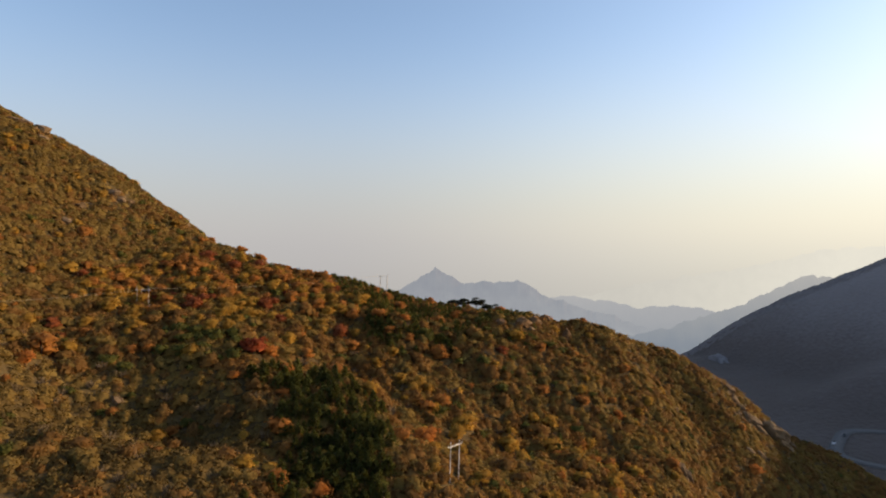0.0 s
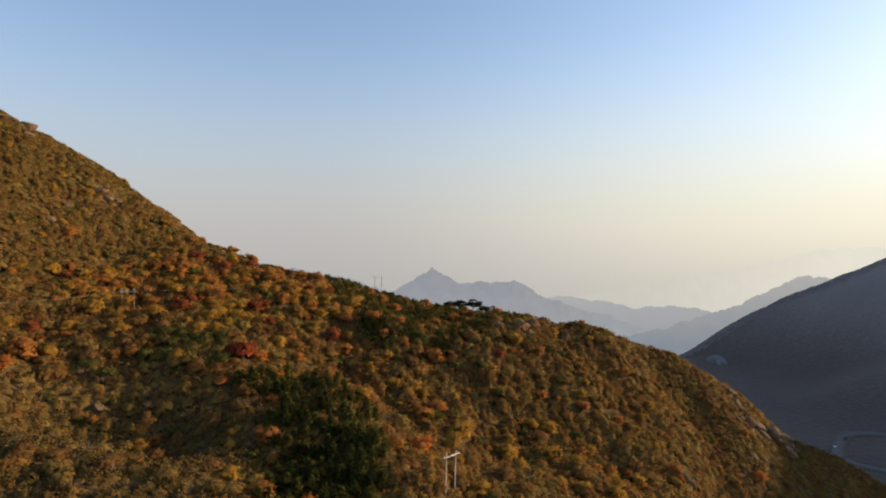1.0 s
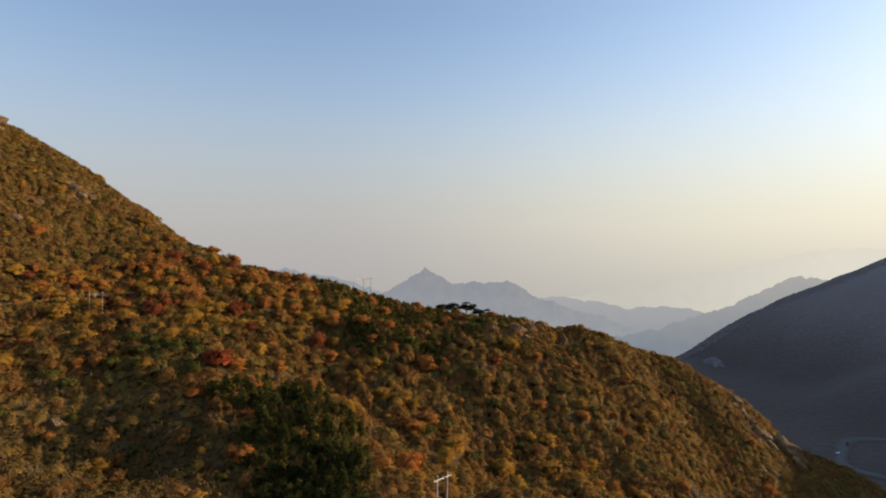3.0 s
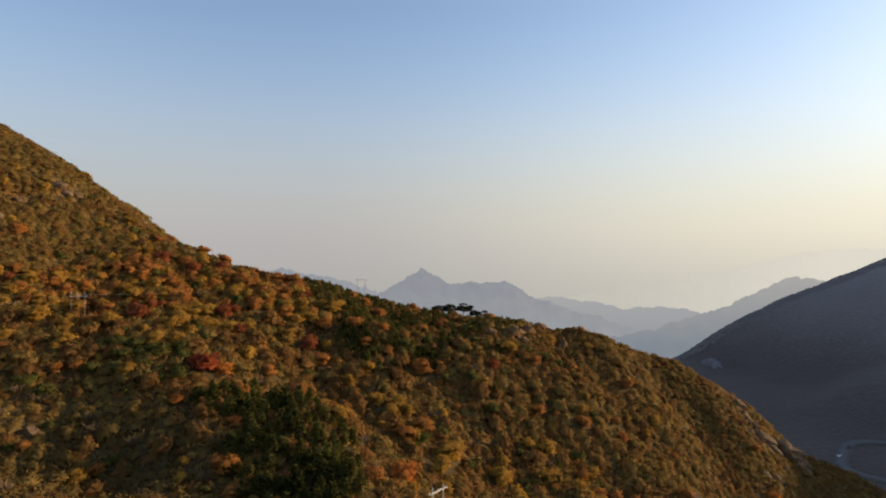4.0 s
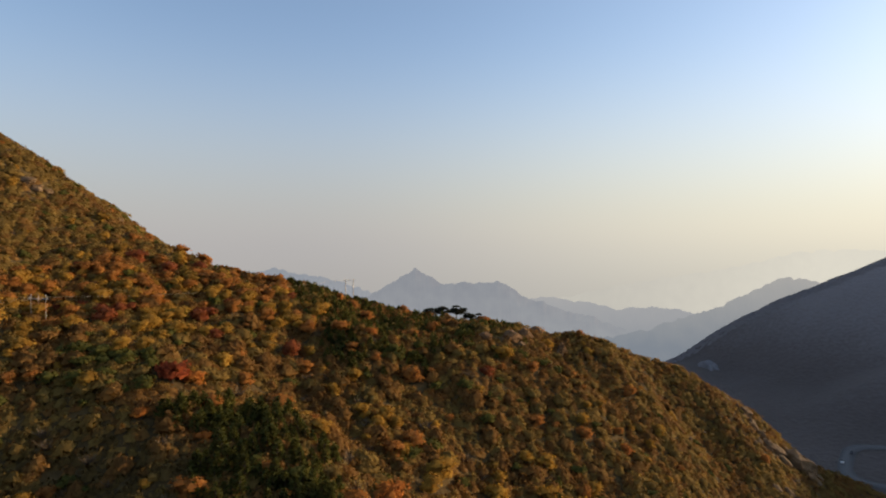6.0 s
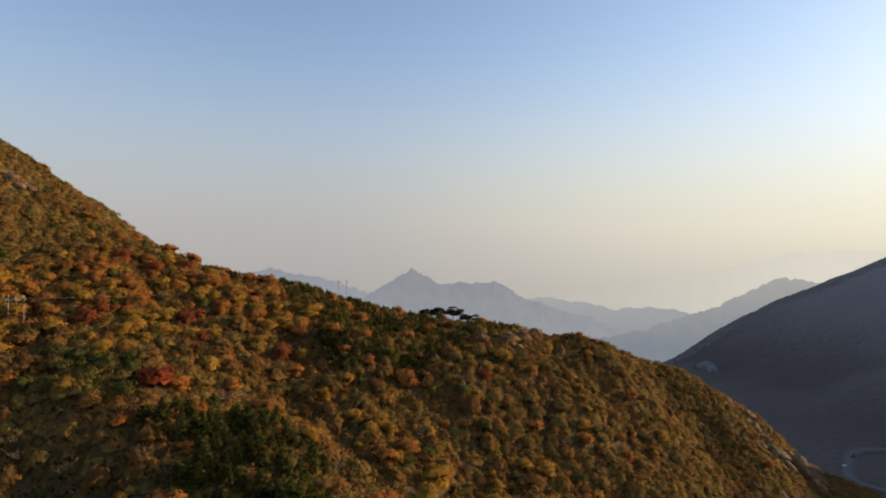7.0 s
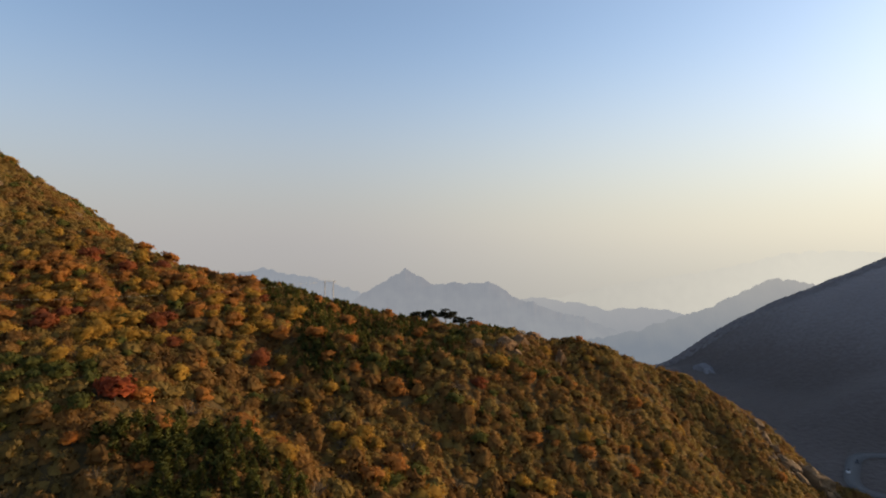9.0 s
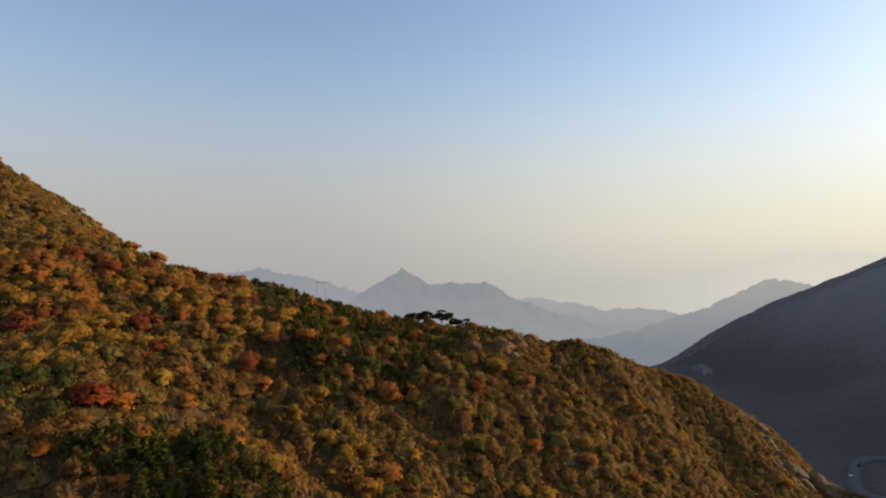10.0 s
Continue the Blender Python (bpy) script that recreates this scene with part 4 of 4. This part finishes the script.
def boulder(name, label, x, y, size, turn=0.0, tilt=0.0, lift=0.25, group=""):
    shapes = ROUND_ROCKS if "rounded" in label else DOME_ROCKS if "dome" in label else ROCKS
    k = new(name, shapes[int(abs(x * 7 + y * 3)) % len(shapes)])
    z = float(land(x, y))
    k.matrix_basis = Matrix.Translation((x, y, z + lift * size[2])) @ Matrix.Rotation(radians(turn), 4, "Z") @ Matrix.Rotation(radians(tilt), 4, "Y") @ Matrix.Diagonal((*size, 1))
    rng = np.random.RandomState(int(abs(x * 31 + y * 17)))
    for j in range(3):
        a, q = rng.uniform(0, 6.28), rng.uniform(0.3, 0.6)
        part = new("stone", ROCKS[rng.randint(len(ROCKS))])
        part.parent = k
        wx, wy = x + 1.0 * size[0] * math.cos(a), y + 0.8 * size[0] * math.sin(a)
        spot = k.matrix_basis.inverted() @ Vector((wx, wy, float(land(wx, wy)) + 0.1))
        part.matrix_basis = Matrix.Translation(spot) @ Matrix.Rotation(rng.uniform(0, 6.28), 4, "Z") @ Matrix.Diagonal((q, q * 0.8, q * 1.1, 1))
    return tagged(k, label, "rock", group)


for x, y, w, h, turn, tilt, label in STONES:
    boulder("boulder", label, x, y, ((0.85 if "rounded" in label else 1.0) * w, 0.8 * w, h), turn, tilt, 0.45 if "slab" in label else 0.12 if "rounded" in label else 0.3, "rocks on the hillside")


# ---- single trees that stand out ----
def lone_tree(kind, label, x, y, r, variant=0):
    vivid = "scarlet" if "deep red" in label else "flame" if "bright" in label or "red-orange" in label else kind
    root = plant_prototype(kind, variant % VARIANTS, LEAF[vivid])
    stand(root, True, x, y, float(land(x, y)) - 0.2, r, x * 1.7, 0.92)
    return tagged(root, label)


for row in LONE:
    lone_tree(*row)


# flat-topped old pines on the ridge
def old_pine(x, y, width, high, seed):
    rng = np.random.RandomState(seed)
    root = new("spreading_pine")
    tagged(root, "old flat-topped dark pine standing on the ridge line", "tree", group="old pines on the ridge")
    root.location = (x, y, float(land(x, y)) - 0.8)
    centres = []
    for j in range(18):
        a = rng.uniform(0, 6.28)
        r = width * 0.46 * math.sqrt(rng.uniform(0.05, 1))
        centres.append((r * math.cos(a), r * math.sin(a), high * rng.uniform(0.55, 0.95) * (1 - 0.22 * (2 * r / width) ** 2), width * rng.uniform(0.13, 0.21)))
    vs, fs, at = [], [], 0
    for cx, cy, cz, r in centres:
        n = 190
        a, q = rng.uniform(0, 6.28, n), np.sqrt(rng.uniform(0, 1, n))
        p = np.stack([cx + r * q * np.cos(a), cy + r * q * np.sin(a), cz + 0.2 * r * (1 - q * q) + rng.normal(size=n) * 0.14], 1)
        v, f = cards(rng, p, np.tile([0, 0, 1.0], (n, 1)), rng.uniform(0.18, 0.42, n), 0.5)
        vs.append(v)
        fs.append(f + at)
        at += len(v)
    crown = new("crown", mesh_of("crown", np.concatenate(vs), np.concatenate(fs), OLD_NEEDLES))
    crown.parent = root
    stem = new("trunk", mesh_of("trunk", *limb_mesh([((0, 0, -0.4), (0.15, 0, high * 0.55), 0.24, 0.16)]), BARK))
    stem.parent = root
    for cx, cy, cz, r in centres:
        b = new("limb", mesh_of("limb", *limb_mesh([((0.12, 0, high * 0.5), (cx, cy, cz - 0.1), 0.13, 0.05)]), BARK))
        b.parent = root
    return root


def limb_mesh(spans, sides=8):
    verts, faces = [], []
    for p, q, r0, r1 in spans:
        k = len(verts)
        ax = (Vector(q) - Vector(p)).normalized()
        s = ax.orthogonal().normalized()
        t = ax.cross(s)
        for c, r in ((p, r0), (q, r1)):
            for j in range(sides):
                w = j * 2 * math.pi / sides
                verts.append(tuple(Vector(c) + r * (math.cos(w) * s + math.sin(w) * t)))
            verts.append(tuple(Vector(c)))
        for j in range(sides):
            i = (j + 1) % sides
            faces.append((k + j, k + i, k + sides + 1 + i, k + sides + 1 + j))
            faces.append((k + j, k + i, k + sides, k + sides))
            faces.append((k + sides + 1 + j, k + sides + 1 + i, k + 2 * sides + 1, k + 2 * sides + 1))
    quads = [f for f in faces if len(set(f)) == 4]
    return np.array(verts), np.array(quads)


old_pine(7.0, 275, 11.0, 5.9, 1)
old_pine(15.5, 276, 9.0, 6.2, 2)
old_pine(22.6, 275, 8.0, 5.6, 3)


# ---- the power line ----
def spar(name, p, q, r0, r1, mat, parent, label=""):
    ob = new(name, mesh_of(name, *limb_mesh([(p, q, r0, r1)], 10), mat))
    ob.parent = parent
    return tagged(ob, label) if label else ob


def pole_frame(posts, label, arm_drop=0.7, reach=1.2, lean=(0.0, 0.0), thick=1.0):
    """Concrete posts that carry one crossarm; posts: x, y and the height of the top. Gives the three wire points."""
    root = new("power_pole")
    tagged(root, label, "power pole", group="poles of the power line")
    x0, y0 = posts[0][0], posts[0][1]
    root.location = (x0, y0, float(land(x0, y0)))
    base = root.location
    tops = []
    for x, y, top in posts:
        z = float(land(x, y))
        foot = Vector((x - lean[0], y - lean[1], z - 0.4)) - base
        head = Vector((x, y, top)) - base
        spar("post", foot, head, 0.17 * thick, 0.11 * thick, CONCRETE, root)
        tops.append(head)
    a, b = tops[0], tops[-1]
    u = (b - a)
    u.z = 0
    u.normalize()
    down = Vector((0, 0, arm_drop))
    ends = (a - u * reach - down, b + u * reach - down)
    fore = u.cross(Vector((0, 0, 1))) * 0.17
    for k in (-1, 1):
        spar("crossarm", ends[0] + fore * k, ends[1] + fore * k, 0.05, 0.05, STEEL, root)
    hold = []
    for w in (0.04, 0.5, 0.96):
        p = ends[0].lerp(ends[1], w)
        ins = spar("insulator", p, p + Vector((0, 0, 0.5)), 0.075, 0.055, GLAZE, root, "pale porcelain insulator")
        hold.append(base + p + Vector((0, 0, 0.5)))
    for t in tops[::max(1, len(tops) - 1)]:
        spar("cap", t, t + Vector((0, 0, 0.25)), 0.13, 0.09, STEEL, root)
    return hold


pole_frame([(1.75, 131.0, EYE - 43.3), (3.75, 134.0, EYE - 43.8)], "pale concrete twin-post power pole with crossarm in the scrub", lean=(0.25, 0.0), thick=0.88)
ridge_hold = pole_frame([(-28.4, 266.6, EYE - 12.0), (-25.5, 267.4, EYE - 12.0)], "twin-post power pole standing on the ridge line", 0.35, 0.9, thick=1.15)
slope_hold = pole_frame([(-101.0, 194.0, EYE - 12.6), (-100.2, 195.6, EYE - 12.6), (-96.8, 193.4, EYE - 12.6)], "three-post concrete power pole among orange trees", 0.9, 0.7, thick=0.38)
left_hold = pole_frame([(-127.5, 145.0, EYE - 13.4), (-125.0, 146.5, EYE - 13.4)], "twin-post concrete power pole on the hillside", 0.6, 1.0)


def wire(p, q, sag):
    cu = bpy.data.curves.new("power_wire", "CURVE")
    cu.dimensions, cu.bevel_depth, cu.bevel_resolution = "3D", 0.009, 1
    sp = cu.splines.new("POLY")
    sp.points.add(24)
    for k in range(25):
        u = k / 24
        c = p.lerp(q, u) - Vector((0, 0, 4 * sag * u * (1 - u)))
        sp.points[k].co = (*c, 1)
    cu.materials.append(WIRE)
    return tagged(new("power_wire", cu), "thin sagging pale power wire between poles", "wire", group="wires of the power line")


for k in range(3):
    wire(slope_hold[k], ridge_hold[k], 1.6)
    wire(left_hold[k], slope_hold[k], 1.0)


# ---- cars on the valley road ----
def car(label, u, offset, paint):
    k = int(np.argmin(np.hypot(road_line[:, 0] - u[0], road_line[:, 1] - u[1])))
    d = road_line[k + 1] - road_line[k - 1]
    d /= np.linalg.norm(d)
    p = road_line[k] + offset * np.array([d[1], -d[0]])
    zs = land(road_line[max(0, k - 6):k + 7, 0], road_line[max(0, k - 6):k + 7, 1])
    root = new("car")
    tagged(root, label, "car", group="cars on the valley road")
    root.matrix_basis = Matrix.Translation((p[0], p[1], float(zs.mean()) + 0.6)) @ Matrix.Rotation(math.atan2(d[1], d[0]) - math.pi / 2, 4, "Z")

    def loft(name, rows, mat):
        """rows: y, half width, bottom, top; a bevelled body along y."""
        v, f = [], []
        for y, w, lo, hi in rows:
            v += [(-w, y, lo), (-w, y, hi - 0.12), (-w + 0.14, y, hi), (w - 0.14, y, hi), (w, y, hi - 0.12), (w, y, lo)]
        for j in range(len(rows) - 1):
            for i in range(6):
                f.append((6 * j + i, 6 * j + (i + 1) % 6, 6 * j + 6 + (i + 1) % 6, 6 * j + 6 + i))
        for j in (0, len(rows) - 1):
            f += [(6 * j, 6 * j + 1, 6 * j + 4, 6 * j + 5), (6 * j + 1, 6 * j + 2, 6 * j + 3, 6 * j + 4)]
        ob = new(name, mesh_of(name, v, f, mat))
        ob.parent = root
        return ob

    loft("body", [(-2.2, 0.78, 0.35, 0.85), (-2.1, 0.86, 0.25, 0.98), (-0.9, 0.9, 0.22, 1.0), (0.9, 0.9, 0.22, 0.96), (2.0, 0.85, 0.25, 0.86), (2.2, 0.74, 0.35, 0.7)], paint)
    loft("cabin", [(-1.9, 0.7, 0.95, 1.05), (-1.3, 0.74, 0.95, 1.42), (0.1, 0.74, 0.95, 1.48), (0.95, 0.7, 0.95, 1.02)], CAR_GLASS)
    for x in (-0.86, 0.86):
        for y in (-1.35, 1.4):
            w = new("wheel", mesh_of("wheel", *limb_mesh([((x - 0.11, y, 0.33), (x + 0.11, y, 0.33), 0.33, 0.33)], 14), TYRE))
            w.parent = root
    for x in (-0.6, 0.6):
        h = new("headlight", mesh_of("headlight", *limb_mesh([((x, -2.24, 0.66), (x, -2.14, 0.66), 0.13, 0.13)], 10), LAMP))
        h.parent = root
    return root


CAR_GLASS = plain_material("car_glass", (0.03, 0.035, 0.04), 0.15)
TYRE = plain_material("tyre_rubber", (0.03, 0.03, 0.03), 0.9)
WHITE_PAINT = plain_material("white_car_paint", (0.75, 0.75, 0.74), 0.3, 0.0, 0.03)
DARK_PAINT = plain_material("dark_car_paint", (0.06, 0.06, 0.07), 0.3, 0.0, 0.05)
LAMP = bpy.data.materials.new("lit_headlight")
LAMP.use_nodes = True
LAMP.node_tree.nodes["Principled BSDF"].inputs["Emission Color"].default_value = (1, 0.95, 0.85, 1)
LAMP.node_tree.nodes["Principled BSDF"].inputs["Emission Strength"].default_value = 4.0
car("white car with lit headlights on the valley road", (246, 367), 1.6, WHITE_PAINT)
car("dark car on the valley road", (260, 383), -1.6, DARK_PAINT)

# pale scree where the mountainside was cut
sx, sy = np.meshgrid(np.linspace(-1, 1, 15), np.linspace(-1, 1, 21))
edge = 1 + 0.25 * np.sin(5 * np.arctan2(sy, sx) + 1)
qx, qy = 300 + 7 * sx * edge, 634 + 14 * sy * edge
scree = new("scree", mesh_of("scree", np.stack([qx, qy, land(qx, qy) + 4.0 + 4.0 * sy - 6.0 * np.maximum(abs(sx), abs(sy)) ** 4], -1).reshape(-1, 3), grid_faces(15, 21), SCREE, True))
tagged(scree, "pale grey scree scar on the shaded mountainside", "scree", kind="structure")
